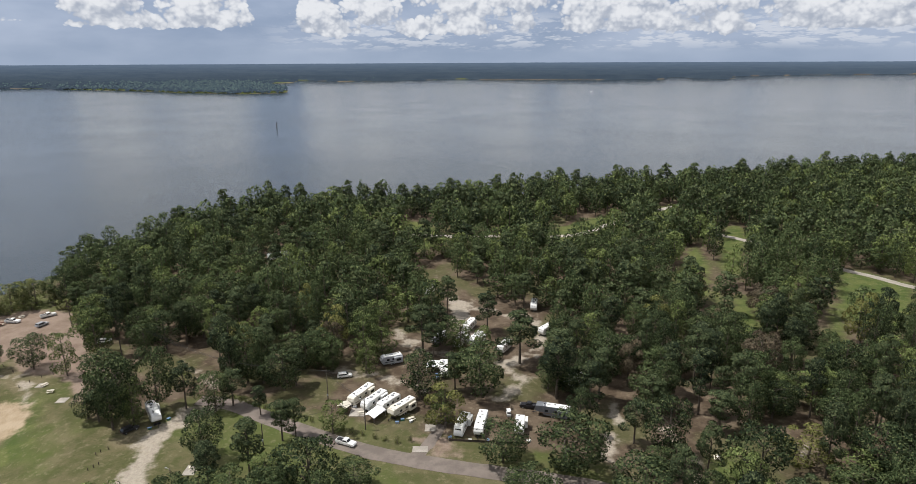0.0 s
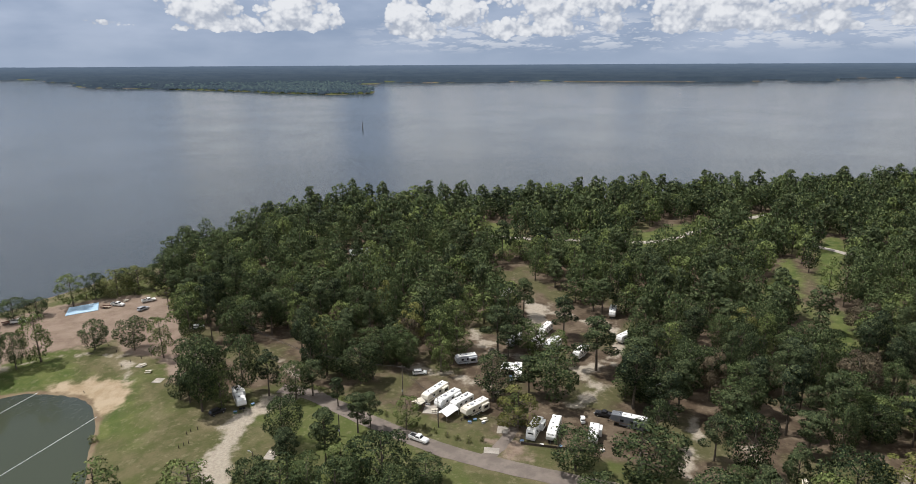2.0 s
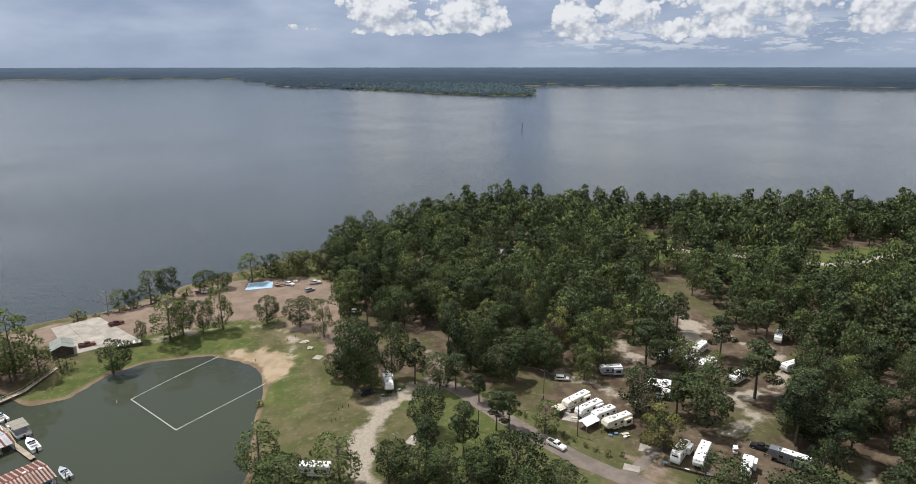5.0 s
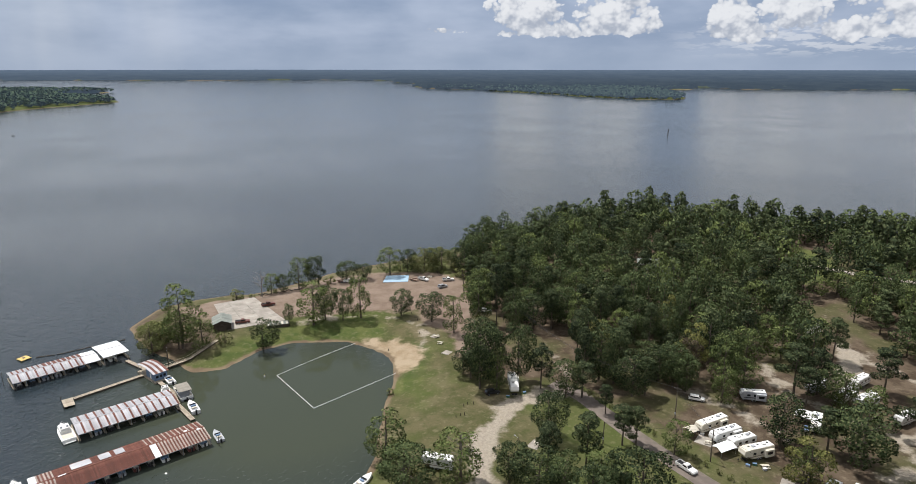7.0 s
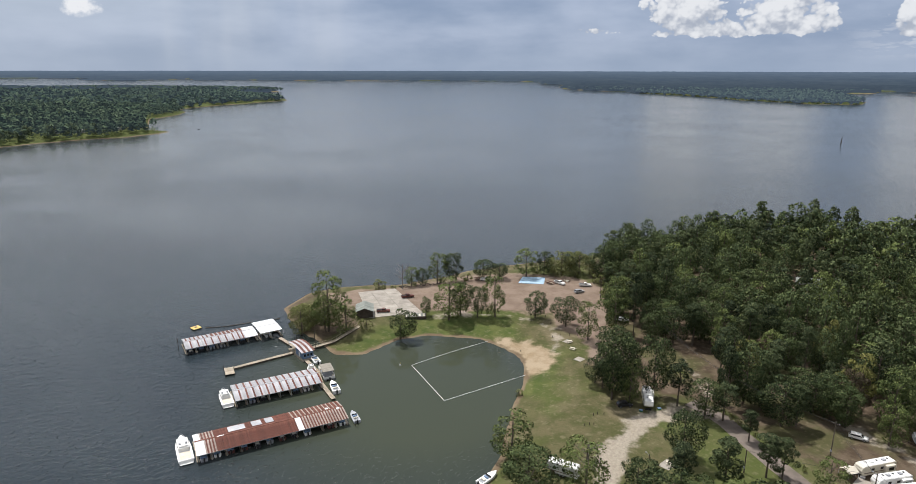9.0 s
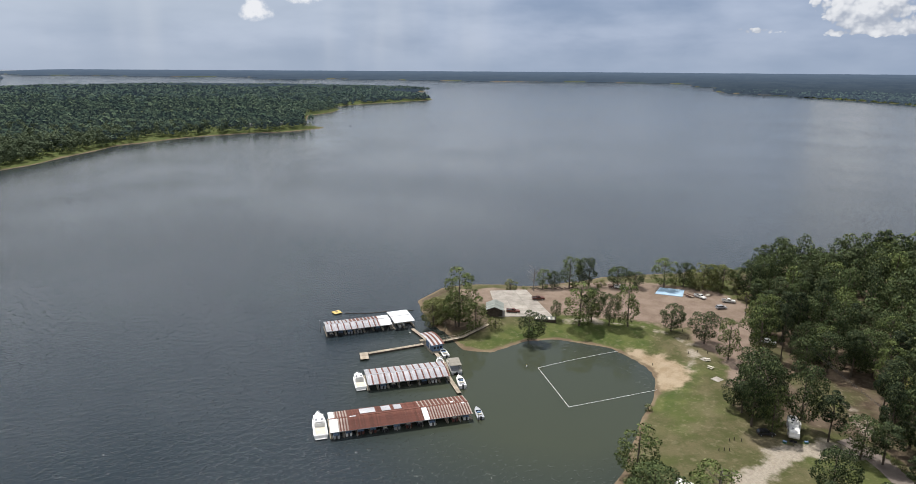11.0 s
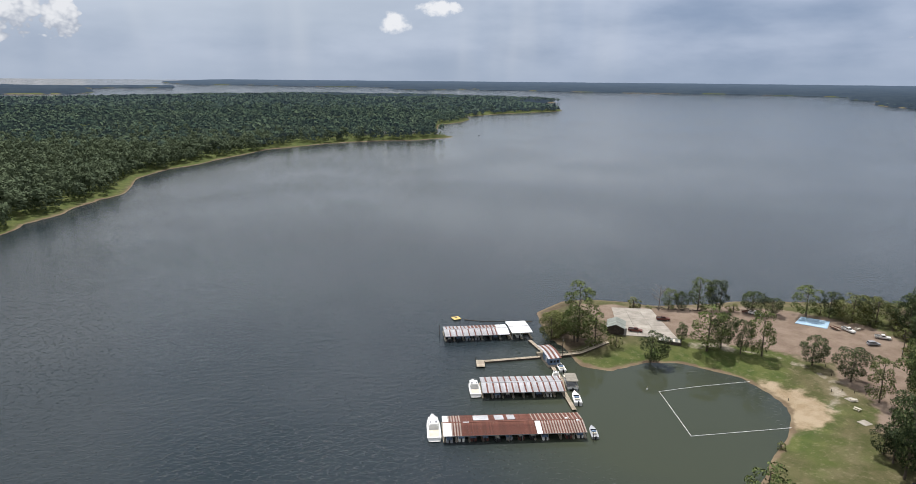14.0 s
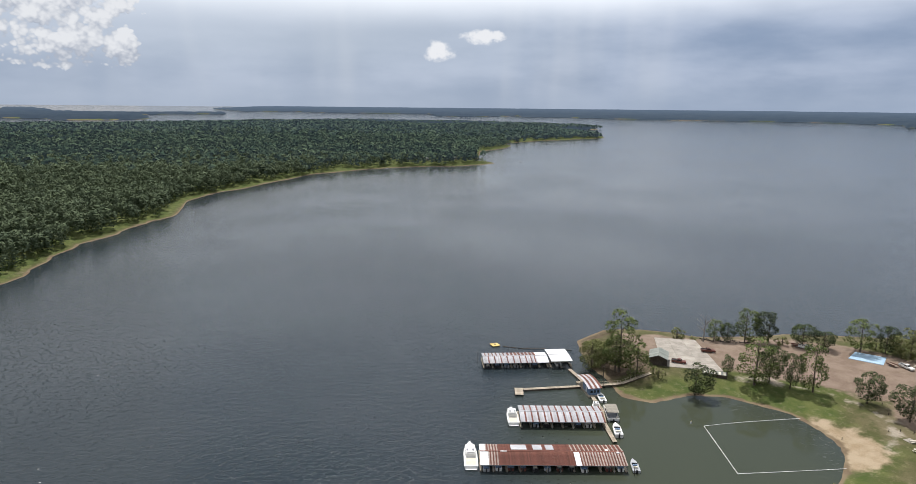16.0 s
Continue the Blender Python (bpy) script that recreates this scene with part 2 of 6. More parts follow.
def make_water():
    m, g = fresh("lake_water")
    at = place(g)
    turned = g.node("ShaderNodeMapping", Vector=at, Rotation=(0, 0, radians(25)), Scale=(1.0, 0.42, 1.0)).outputs[0]
    swell, ripple = g.noise(turned, 0.55, 3.0, 0.6, 0.4), g.noise(turned, 2.2, 3.0, 0.6, 0.3)
    wind = g.step(g.noise(at, 0.006, 3.0), 0.35, 0.65, 0.55, 1.0)
    sheltered = g.node("ShaderNodeAttribute")
    sheltered.attribute_name = "calm"
    height = g.math("ADD", g.math("MULTIPLY", swell, 0.34), g.math("MULTIPLY", ripple, 0.17))
    crest = g.step(g.noise(g.node("ShaderNodeMapping", Vector=at, Rotation=(0, 0, radians(25)), Scale=(1.0, 0.7, 1.0)).outputs[0], 0.85, 1.0, 0.5), 0.57, 0.71)
    # short steep crests for sun glints; they fade with distance from the camera's spot
    reach = g.node("ShaderNodeVectorMath", i0=at)
    reach.operation = "LENGTH"
    fade = g.step(reach.outputs["Value"], 260.0, 900.0, 1.0, 0.06)
    height = g.math("ADD", height, g.math("MULTIPLY", g.math("MULTIPLY", crest, 0.36), fade))
    height = g.math("MULTIPLY", height, g.math("MULTIPLY", wind, g.math("SUBTRACT", 1.0, g.math("MULTIPLY", sheltered.outputs["Fac"], 0.975))))
    silt = g.mix(g.step(g.noise(at, 0.012, 4.0), 0.35, 0.65), (0.018, 0.026, 0.031), (0.024, 0.032, 0.037))
    silt = g.mix(sheltered.outputs["Fac"], silt, (0.050, 0.057, 0.038))
    return finish(m, g, silt, g.step(sheltered.outputs["Fac"], 0.0, 1.0, 0.13, 0.03), 0.0, height, 1.0, 0.55, 0.5, 1.33)


WATER = make_water()


def make_ground():
    m, g = fresh("lakeside_ground")
    at = place(g)
    big, mid, fine = g.noise(at, 0.035, 5.0), g.noise(at, 0.16, 5.0, 0.6), g.noise(at, 1.3, 4.0, 0.65)
    wobble = g.math("MULTIPLY", g.math("SUBTRACT", mid, 0.5), 14.0)

    def field(name):
        a = g.node("ShaderNodeAttribute")
        a.attribute_name = name
        return g.math("ADD", a.outputs["Fac"], wobble)

    grass = g.mix(g.step(mid, 0.35, 0.65), (0.072, 0.075, 0.030), (0.117, 0.102, 0.054))
    grass = g.mix(g.step(big, 0.52, 0.62, 0.0, 0.75), grass, (0.169, 0.138, 0.086))
    grass = g.mix(g.math("MULTIPLY", g.step(fine, 0.5, 0.8), 0.5), grass, (0.041, 0.059, 0.015))
    green = g.noise(at, 0.022, 4.0, 0.55)
    grass = g.mix(g.step(green, 0.46, 0.6, 0.0, 0.7), grass, (0.075, 0.098, 0.026))
    # leaf litter, its tones lowered further in place of missing tree shade
    litter = g.mix(g.step(mid, 0.38, 0.62), (0.066, 0.047, 0.032), (0.122, 0.092, 0.065))
    litter = g.mix(g.step(big, 0.50, 0.60, 0.0, 0.65), litter, (0.076, 0.082, 0.031))
    lush = g.mix(g.step(mid, 0.35, 0.65), (0.056, 0.082, 0.022), (0.102, 0.115, 0.038))
    clay = g.mix(g.step(mid, 0.36, 0.64), (0.176, 0.128, 0.097), (0.234, 0.176, 0.138))
    clay = g.mix(g.math("MULTIPLY", g.step(fine, 0.45, 0.8), 0.35), clay, (0.276, 0.228, 0.186))
    sand = g.mix(g.step(mid, 0.35, 0.65), (0.276, 0.207, 0.131), (0.365, 0.289, 0.200))
    gravel = g.mix(g.step(fine, 0.3, 0.7), (0.276, 0.234, 0.186), (0.358, 0.317, 0.255))
    mud = g.mix(g.step(mid, 0.35, 0.65), (0.138, 0.100, 0.066), (0.207, 0.159, 0.103))
    color = g.mix(g.step(field("woods"), -3.0, 3.0), grass, litter)
    color = g.mix(g.step(field("meadow"), -3.0, 3.0), color, lush)
    color = g.mix(g.step(field("lot"), -2.0, 2.0), color, clay)
    color = g.mix(g.step(field("track"), -1.5, 1.5), color, gravel)
    color = g.mix(g.step(field("beach"), -2.0, 2.0), color, sand)
    grit = g.noise(at, 3.5, 6.0, 0.75)
    blot = g.noise(at, 0.55, 4.0, 0.7)
    color = g.mix(g.step(grit, 0.44, 0.66, 0.0, 0.42), color, g.mix(0.5, color, (0.035, 0.032, 0.02)))
    color = g.mix(g.step(blot, 0.52, 0.70, 0.0, 0.45), color, g.mix(0.55, color, (0.30, 0.25, 0.17)))
    a = g.node("ShaderNodeAttribute")
    a.attribute_name = "shore"
    color = g.mix(g.step(g.math("ADD", a.outputs["Fac"], g.math("MULTIPLY", wobble, 0.42)), 2.2, 0.7), color, mud)
    return finish(m, g, color, 0.95, 0.0, g.math("ADD", mid, fine), 0.6, 0.12, 0.1)


GROUND = make_ground()


def make_asphalt():
    m, g = fresh("old_asphalt")
    at = place(g)
    mid, fine = g.noise(at, 0.25, 5.0, 0.65), g.noise(at, 4.0, 4.0, 0.7)
    color = g.mix(g.step(mid, 0.35, 0.65), (0.135, 0.112, 0.096), (0.19, 0.158, 0.135))
    color = g.mix(g.math("MULTIPLY", g.step(fine, 0.5, 0.8), 0.4), color, (0.10, 0.088, 0.08))
    return finish(m, g, color, 0.9, 0.0, fine, 0.4, 0.03, 0.2)


ASPHALT = make_asphalt()


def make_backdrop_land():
    """Wooded land miles off; bluish emission, stronger with distance, stands in for haze."""
    m, g = fresh("emissive_haze_shore")
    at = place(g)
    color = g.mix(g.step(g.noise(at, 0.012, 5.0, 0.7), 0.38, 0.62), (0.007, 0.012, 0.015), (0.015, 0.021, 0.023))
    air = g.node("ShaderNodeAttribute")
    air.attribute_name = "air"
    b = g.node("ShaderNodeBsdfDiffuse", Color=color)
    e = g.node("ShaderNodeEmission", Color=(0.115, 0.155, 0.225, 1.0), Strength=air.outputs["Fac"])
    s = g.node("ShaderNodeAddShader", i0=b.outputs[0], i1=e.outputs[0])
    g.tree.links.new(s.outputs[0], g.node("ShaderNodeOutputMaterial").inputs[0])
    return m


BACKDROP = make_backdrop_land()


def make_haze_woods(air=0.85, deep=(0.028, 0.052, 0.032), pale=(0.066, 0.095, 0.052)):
    """Woods miles away; a bluish emission is added to imitate haze."""
    m, g = fresh("emissive_haze_woods")
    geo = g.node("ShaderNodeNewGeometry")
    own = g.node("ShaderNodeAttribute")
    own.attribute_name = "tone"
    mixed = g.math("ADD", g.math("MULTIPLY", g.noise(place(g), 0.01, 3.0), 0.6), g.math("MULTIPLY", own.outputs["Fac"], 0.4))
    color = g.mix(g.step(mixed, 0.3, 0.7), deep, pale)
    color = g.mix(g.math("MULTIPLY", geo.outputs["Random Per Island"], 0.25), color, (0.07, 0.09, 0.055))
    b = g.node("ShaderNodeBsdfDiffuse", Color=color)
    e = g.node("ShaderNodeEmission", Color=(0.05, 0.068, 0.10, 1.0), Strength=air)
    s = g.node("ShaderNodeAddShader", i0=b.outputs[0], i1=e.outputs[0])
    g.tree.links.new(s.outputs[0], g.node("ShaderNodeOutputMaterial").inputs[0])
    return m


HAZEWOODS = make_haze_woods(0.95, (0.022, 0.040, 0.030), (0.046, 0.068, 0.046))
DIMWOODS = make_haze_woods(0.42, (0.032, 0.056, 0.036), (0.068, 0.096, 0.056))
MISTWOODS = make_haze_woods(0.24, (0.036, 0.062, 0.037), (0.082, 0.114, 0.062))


# ---- plan of the shores ----
HOME = [(-70, 40), (-105, 91), (-113, 102), (-120, 110), (-128, 120), (-132, 127), (-138, 134), (-146, 142), (-154, 146), (-165, 148.5),
        (-175, 147), (-184, 140), (-190.5, 131), (-194, 121.5), (-192, 112), (-191.5, 104), (-198, 97), (-207, 96), (-216, 96), (-227, 94.5),
        (-239, 95.5), (-252, 100), (-264, 117), (-262, 133), (-256, 145), (-250, 153), (-248, 165), (-245, 183), (-246, 196), (-242, 206)]
HOME += [(-239, 222), (-235, 240), (-229, 257), (-225, 270), (-228, 290), (-217, 318), (-212, 345), (-205, 368), (-192, 400), (-180, 432),
         (-135, 432), (-85, 445), (-25, 473), (22, 510), (92, 530), (166, 560), (254, 607), (340, 630), (600, 720), (1500, 700), (1500, -600), (-40, -600)]
WEST = [(-250, -600), (-300, -260), (-381, -187), (-436, -188), (-498, -182), (-560, -168), (-600, -152), (-640, -154), (-705, -160), (-777, -134), (-882, -80), (-1007, -6),
        (-1059, 85), (-1076, 184), (-1120, 268), (-1200, 262), (-1450, 321), (-1530, 392), (-1629, 442), (-1715, 436), (-1855, 561), (-1940, 690), (-2030, 860), (-2160, 900),
        (-2480, 880), (-2790, 960), (-2850, 1040), (-2915, 1235), (-3050, 1200), (-3300, 1040), (-3600, 640), (-3750, 0), (-3500, -560), (-3004, -825), (-2888, -1100), (-2500, -2500), (-700, -2500)]
NORTH = [(6000, 5600), (2728, 5019), (2200, 4872), (1758, 4724), (1307, 4414), (1102, 3736), (911, 3868), (983, 4205), (831, 4143), (738, 3756), (495, 3710), (302, 3662),
         (-15, 3678), (-275, 3690), (-406, 3817), (-589, 3591), (-827, 3493), (-992, 3396), (-1226, 3619), (-1295, 3622), (-1179, 3212), (-1314, 3043), (-860, 2300), (-801, 2120),
         (-868, 2070), (-949, 2038), (-1004, 2077), (-1173, 2105), (-1398, 2238), (-1580, 2306), (-1812, 2361), (-1940, 2520), (-2034, 2476), (-2252, 2508), (-2441, 2605), (-2700, 2860),
         (-2762, 2994), (-3138, 3283), (-3496, 3450), (-4007, 3941), (-4474, 3820), (-5052, 3605), (-5052, 3122), (-5281, 2845), (-5735, 2528), (-6205, 2199), (-6279, 1768)]
NORTH += [(-7085, 1994), (-8514, 1053), (-8740, 458), (-8972, -154), (-10135, -689), (-9550, -1324), (-14000, -2500), (-25000, -3000), (-22000, 16000), (0, 27000), (16000, 22000)]
ISLES = [[(-4700, -2300), (-4481, -1813), (-4183, -1684), (-4127, -1344), (-4316, -1239), (-4494, -1220), (-5062, -1349), (-5752, -1604), (-5000, -1600), (-5951, -1843),
          (-6679, -1546), (-7166, -1112), (-7281, -1685), (-6961, -2154), (-7572, -3472), (-5600, -3200)],
         [(-8317, -3812), (-9055, -3551), (-11289, -4675), (-11792, -5400)], [(-7000, 926), (-6400, 1260), (-6900, 1800), (-7300, 1450)]]
# plan of the surfaces on the home shore
LOT = [(-258, 118), (-250, 134), (-243, 154), (-237, 188), (-224, 205), (-200, 226), (-182, 224), (-168, 212), (-142, 182), (-128, 172), (-122, 163), (-131, 160), (-146, 172), (-160, 173), (-172, 181), (-188, 168), (-203, 150), (-212, 134), (-222, 122)]
BEACH = [(-172, 150), (-166, 145), (-154, 143), (-144, 138), (-139, 139), (-141, 152), (-149, 158), (-160, 157)]
# glades and pitches are stretched toward the camera to stay in view
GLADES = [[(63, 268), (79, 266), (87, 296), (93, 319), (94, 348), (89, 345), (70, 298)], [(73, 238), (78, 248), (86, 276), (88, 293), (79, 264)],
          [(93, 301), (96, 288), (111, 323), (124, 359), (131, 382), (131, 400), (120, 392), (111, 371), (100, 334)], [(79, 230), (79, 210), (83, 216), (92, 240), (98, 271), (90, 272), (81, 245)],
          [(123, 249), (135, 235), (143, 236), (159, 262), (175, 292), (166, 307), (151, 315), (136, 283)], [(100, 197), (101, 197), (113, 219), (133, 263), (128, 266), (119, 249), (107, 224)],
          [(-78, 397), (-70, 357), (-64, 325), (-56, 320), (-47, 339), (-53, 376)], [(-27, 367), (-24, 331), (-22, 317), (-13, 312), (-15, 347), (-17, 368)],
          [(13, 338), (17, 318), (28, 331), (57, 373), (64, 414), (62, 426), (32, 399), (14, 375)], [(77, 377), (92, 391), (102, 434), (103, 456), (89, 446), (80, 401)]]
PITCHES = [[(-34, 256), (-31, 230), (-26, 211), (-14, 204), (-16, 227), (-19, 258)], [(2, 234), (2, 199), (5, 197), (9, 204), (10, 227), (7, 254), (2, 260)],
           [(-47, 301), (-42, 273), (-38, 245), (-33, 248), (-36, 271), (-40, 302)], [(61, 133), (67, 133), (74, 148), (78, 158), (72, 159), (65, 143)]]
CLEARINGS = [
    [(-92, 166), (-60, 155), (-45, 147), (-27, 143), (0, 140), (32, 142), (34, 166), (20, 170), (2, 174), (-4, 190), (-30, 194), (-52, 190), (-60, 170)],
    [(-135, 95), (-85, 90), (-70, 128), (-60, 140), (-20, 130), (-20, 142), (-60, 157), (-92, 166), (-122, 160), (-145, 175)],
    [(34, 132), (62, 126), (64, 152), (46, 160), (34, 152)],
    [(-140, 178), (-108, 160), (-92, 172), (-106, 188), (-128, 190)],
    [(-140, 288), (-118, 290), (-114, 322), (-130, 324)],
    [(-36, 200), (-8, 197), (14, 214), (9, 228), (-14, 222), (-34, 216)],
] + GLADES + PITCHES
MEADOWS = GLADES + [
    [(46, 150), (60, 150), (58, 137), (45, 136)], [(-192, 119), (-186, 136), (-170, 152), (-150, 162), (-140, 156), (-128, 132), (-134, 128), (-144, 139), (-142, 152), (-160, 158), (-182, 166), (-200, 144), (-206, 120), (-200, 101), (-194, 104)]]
WOODS = [(-122, 150), (-130, 172), (-150, 186), (-172, 216), (-196, 232), (-214, 258), (-214, 300), (-206, 350), (-196, 374), (-178, 420), (-134, 421), (-84, 434),
         (-25, 461), (22, 497), (92, 517), (166, 547), (254, 593), (340, 616), (600, 700), (700, 400), (180, 60), (62, 95), (30, 122), (30, 142), (-60, 160), (-92, 168), (-104, 160)]
TRACK = [(-78, 102), (-86, 114), (-91, 120), (-94.5, 128), (-96.5, 138), (-97, 147.5), (-95, 156), (-86, 162)]
TRACKS = [TRACK, [(-60, 186), (-46, 184), (-30, 176)], [(-6, 172), (2, 186), (-14, 198), (-36, 204), (-48, 220)], [(40, 160), (44, 147), (42, 134)], [(28, 172), (26, 160), (22, 146)],
          [(-116, 190), (-104, 178), (-94, 172)], [(-4, 196), (8, 214), (4, 236), (-22, 246), (-36, 262)], [(-130, 292), (-124, 306), (-121, 322)]]

WORN = [(-200, 146), (-186, 164), (-172, 171), (-163, 172), (-155, 168), (-149, 160), (-146, 152)]


def inside(pts, poly):
    """How far points lie inside a closed outline; less than nought outside."""
    pts = np.asarray(pts, float).reshape(-1, 2)
    best, odd = np.full(len(pts), 1e18), np.zeros(len(pts), bool)
    for (x0, y0), (x1, y1) in zip(poly, poly[1:] + poly[:1]):
        ex, ey = x1 - x0, y1 - y0
        dx, dy = pts[:, 0] - x0, pts[:, 1] - y0
        s = np.clip((dx * ex + dy * ey) / (ex * ex + ey * ey), 0, 1)
        best = np.minimum(best, (dx - s * ex) ** 2 + (dy - s * ey) ** 2)
        if y0 != y1:
            odd ^= ((y0 > pts[:, 1]) != (y1 > pts[:, 1])) & (dx < ex * dy / ey)
    return np.sqrt(best) * np.where(odd, 1, -1)


def along(pts, line):
    """Distance of points from an open line."""
    pts = np.asarray(pts, float).reshape(-1, 2)
    best = np.full(len(pts), 1e18)
    for (x0, y0), (x1, y1) in zip(line, line[1:]):
        ex, ey = x1 - x0, y1 - y0
        dx, dy = pts[:, 0] - x0, pts[:, 1] - y0
        s = np.clip((dx * ex + dy * ey) / (ex * ex + ey * ey), 0, 1)
        best = np.minimum(best, (dx - s * ex) ** 2 + (dy - s * ey) ** 2)
    return np.sqrt(best)


def shore(pts):
    """How far points lie inland, with small bays and spurs along the water."""
    pts = np.asarray(pts, float).reshape(-1, 2)
    x, y = pts.T
    far = np.hypot(x, y)
    size = np.where(far < 420, 0.75, np.clip(far / 210, 2.5, 14))
    k = np.where(far < 420, 1.0, np.clip(far / 420, 1.5, 7))
    bent = pts + np.stack([np.sin(x / (9 * k) + y / (13 * k)) + 0.7 * np.sin(x / (4.1 * k) - y / (5.3 * k) + 1), np.sin(y / (8 * k) - x / (15 * k) + 2) + 0.7 * np.sin(y / (4.6 * k) + x / (3.9 * k))], 1) * size[:, None]
    return np.maximum.reduce([inside(bent, p) for p in (HOME, WEST, NORTH, *ISLES)])


def rise(pts, d=None):
    """Height of the ground: a low bank along the shore, and hills far inland."""
    pts = np.asarray(pts, float).reshape(-1, 2)
    d = shore(pts) if d is None else d
    s = np.clip(d / 20, 0, 1)
    far = np.hypot(pts[:, 0], pts[:, 1])
    hill = np.clip((far - 6000) / 12000, 0, 1) * 18 * np.clip(d / 900, 0, 1)
    west = np.clip(d / 700, 0, 1) * 6 * (pts[:, 0] < -420) * (pts[:, 1] < 1500) * (far < 4600)
    west = west + np.clip(d / 220, 0, 1) * (west > 0) * (4 + 4 * np.sin(pts[:, 0] / 95) * np.sin(pts[:, 1] / 120 + 1) + 3 * np.sin(pts[:, 0] / 41 + pts[:, 1] / 63))
    return np.where(d < 0, np.maximum(-3, 0.14 * d), 0.25 * np.clip(d, 0, 1) + 2.25 * s * s * (3 - 2 * s)) + hill + west


NEAR_RING, OUTER = 3000.0, 26000.0


def draw_in(v):
    """Brings land and water from beyond three kilometres in along the lines of sight, to within five."""
    v = np.array(v, float)
    far = np.maximum(np.hypot(v[:, 0], v[:, 1]), 1e-6)
    k = np.where(far > NEAR_RING, (NEAR_RING + 1900 * (1 - NEAR_RING / far)) / far, 1.0)[:, None]
    return (v - (0, 0, 100)) * k + (0, 0, 100)


def gz(x, y):
    return float(rise([(x, y)])[0])


# ---- building blocks ----


def mesh_of(name, verts, faces, size, mats, index=None, smooth=False, normals=None):
    """A mesh from arrays of corners and of faces with `size` corners each."""
    me = bpy.data.meshes.new(name)
    verts, faces = np.asarray(verts, np.float32), np.asarray(faces, np.int32)
    me.vertices.add(len(verts))
    me.vertices.foreach_set("co", verts.ravel())
    me.loops.add(faces.size)
    me.loops.foreach_set("vertex_index", faces.ravel())
    me.polygons.add(len(faces))
    me.polygons.foreach_set("loop_start", np.arange(0, faces.size, size, dtype=np.int32))
    for m in mats:
        me.materials.append(m)
    if index is not None:
        me.polygons.foreach_set("material_index", np.asarray(index, np.int32))
    if smooth:
        me.polygons.foreach_set("use_smooth", np.ones(len(faces), bool))
    me.update()
    me.validate()
    if normals is not None:
        me.polygons.foreach_set("use_smooth", np.ones(len(faces), bool))
        me.normals_split_custom_set_from_vertices(np.asarray(normals, np.float32))
    return me


def to_mesh(name, bm, material):
    me = bpy.data.meshes.new(name)
    bmesh.ops.recalc_face_normals(bm, faces=bm.faces)
    bm.to_mesh(me)
    bm.free()
    me.materials.append(material)
    return me


def part(name, bm, material, parent=None, label="", at=None):
    ob = new(name, bm if isinstance(bm, bpy.types.Mesh) else to_mesh(name, bm, material))
    ob.parent = parent
    if at is not None:
        ob.matrix_local = at
    return tagged(ob, label)


def thing(name, m, label, category, group=""):
    ob = new(name)
    ob.matrix_world = m
    ob.empty_display_size = 0.3
    return tagged(ob, label, category, group)


def block(bm, x0, x1, y0, y1, z0, z1, bevel=0.0, m=None):
    made = bmesh.ops.create_cube(bm, size=1.0)["verts"]
    bmesh.ops.scale(bm, vec=(x1 - x0, y1 - y0, z1 - z0), verts=made)
    bmesh.ops.translate(bm, vec=((x0 + x1) / 2, (y0 + y1) / 2, (z0 + z1) / 2), verts=made)
    if m is not None:
        bmesh.ops.transform(bm, matrix=m, verts=made)
    if bevel:
        edges = list({e for v in made for e in v.link_edges})
        bmesh.ops.bevel(bm, geom=edges, offset=bevel, segments=2, profile=0.6, affect="EDGES")
    return bm


def box(*a, **k):
    return block(bmesh.new(), *a, **k)


def rod(bm, a, b, r, r2=None, n=6):
    a, b = Vector(a), Vector(b)
    turn = (b - a).to_track_quat("Z", "Y").to_matrix().to_4x4()
    bmesh.ops.create_cone(bm, cap_ends=True, segments=n, radius1=r, radius2=r if r2 is None else r2, depth=(b - a).length, matrix=Matrix.Translation((a + b) / 2) @ turn)
    return bm


def loft(rings, closed=True):
    """A skin over rings of the same number of points, with capped ends."""
    bm = bmesh.new()
    rows = [[bm.verts.new(p) for p in ring] for ring in rings]
    n = len(rings[0])
    for a, b in zip(rows, rows[1:]):
        for k in range(n if closed else n - 1):
            bm.faces.new((a[k], a[(k + 1) % n], b[(k + 1) % n], b[k]))
    if closed:
        bm.faces.new(rows[0])
        bm.faces.new(rows[-1])
    return bm


def tube(points, r, n=5):
    """One continuous round strand through points."""
    pts, rings = [Vector(p) for p in points], []
    for k, p in enumerate(pts):
        d = (pts[min(k + 1, len(pts) - 1)] - pts[max(k - 1, 0)]).normalized()
        side = d.cross(Vector((0, 0, 1))).normalized()
        lift = side.cross(d)
        rings.append([tuple(p + (side * math.cos(6.2832 * j / n) + lift * math.sin(6.2832 * j / n)) * r) for j in range(n)])
    return loft(rings)


# ---- ground and water ----
angles = np.radians(np.concatenate([np.arange(-38, 122, 0.42), np.arange(122, 322, 4.0)]))
radii = np.concatenate([[0.05, 8.0, 40.0], 70 * (NEAR_RING / 70) ** np.linspace(0, 1, 215), NEAR_RING * (OUTER / NEAR_RING) ** np.linspace(0.02, 1, 50)])
gx = -np.sin(angles)[None, :] * radii[:, None]
gy = np.cos(angles)[None, :] * radii[:, None]
flat_pts = np.stack([gx.ravel(), gy.ravel()], 1)
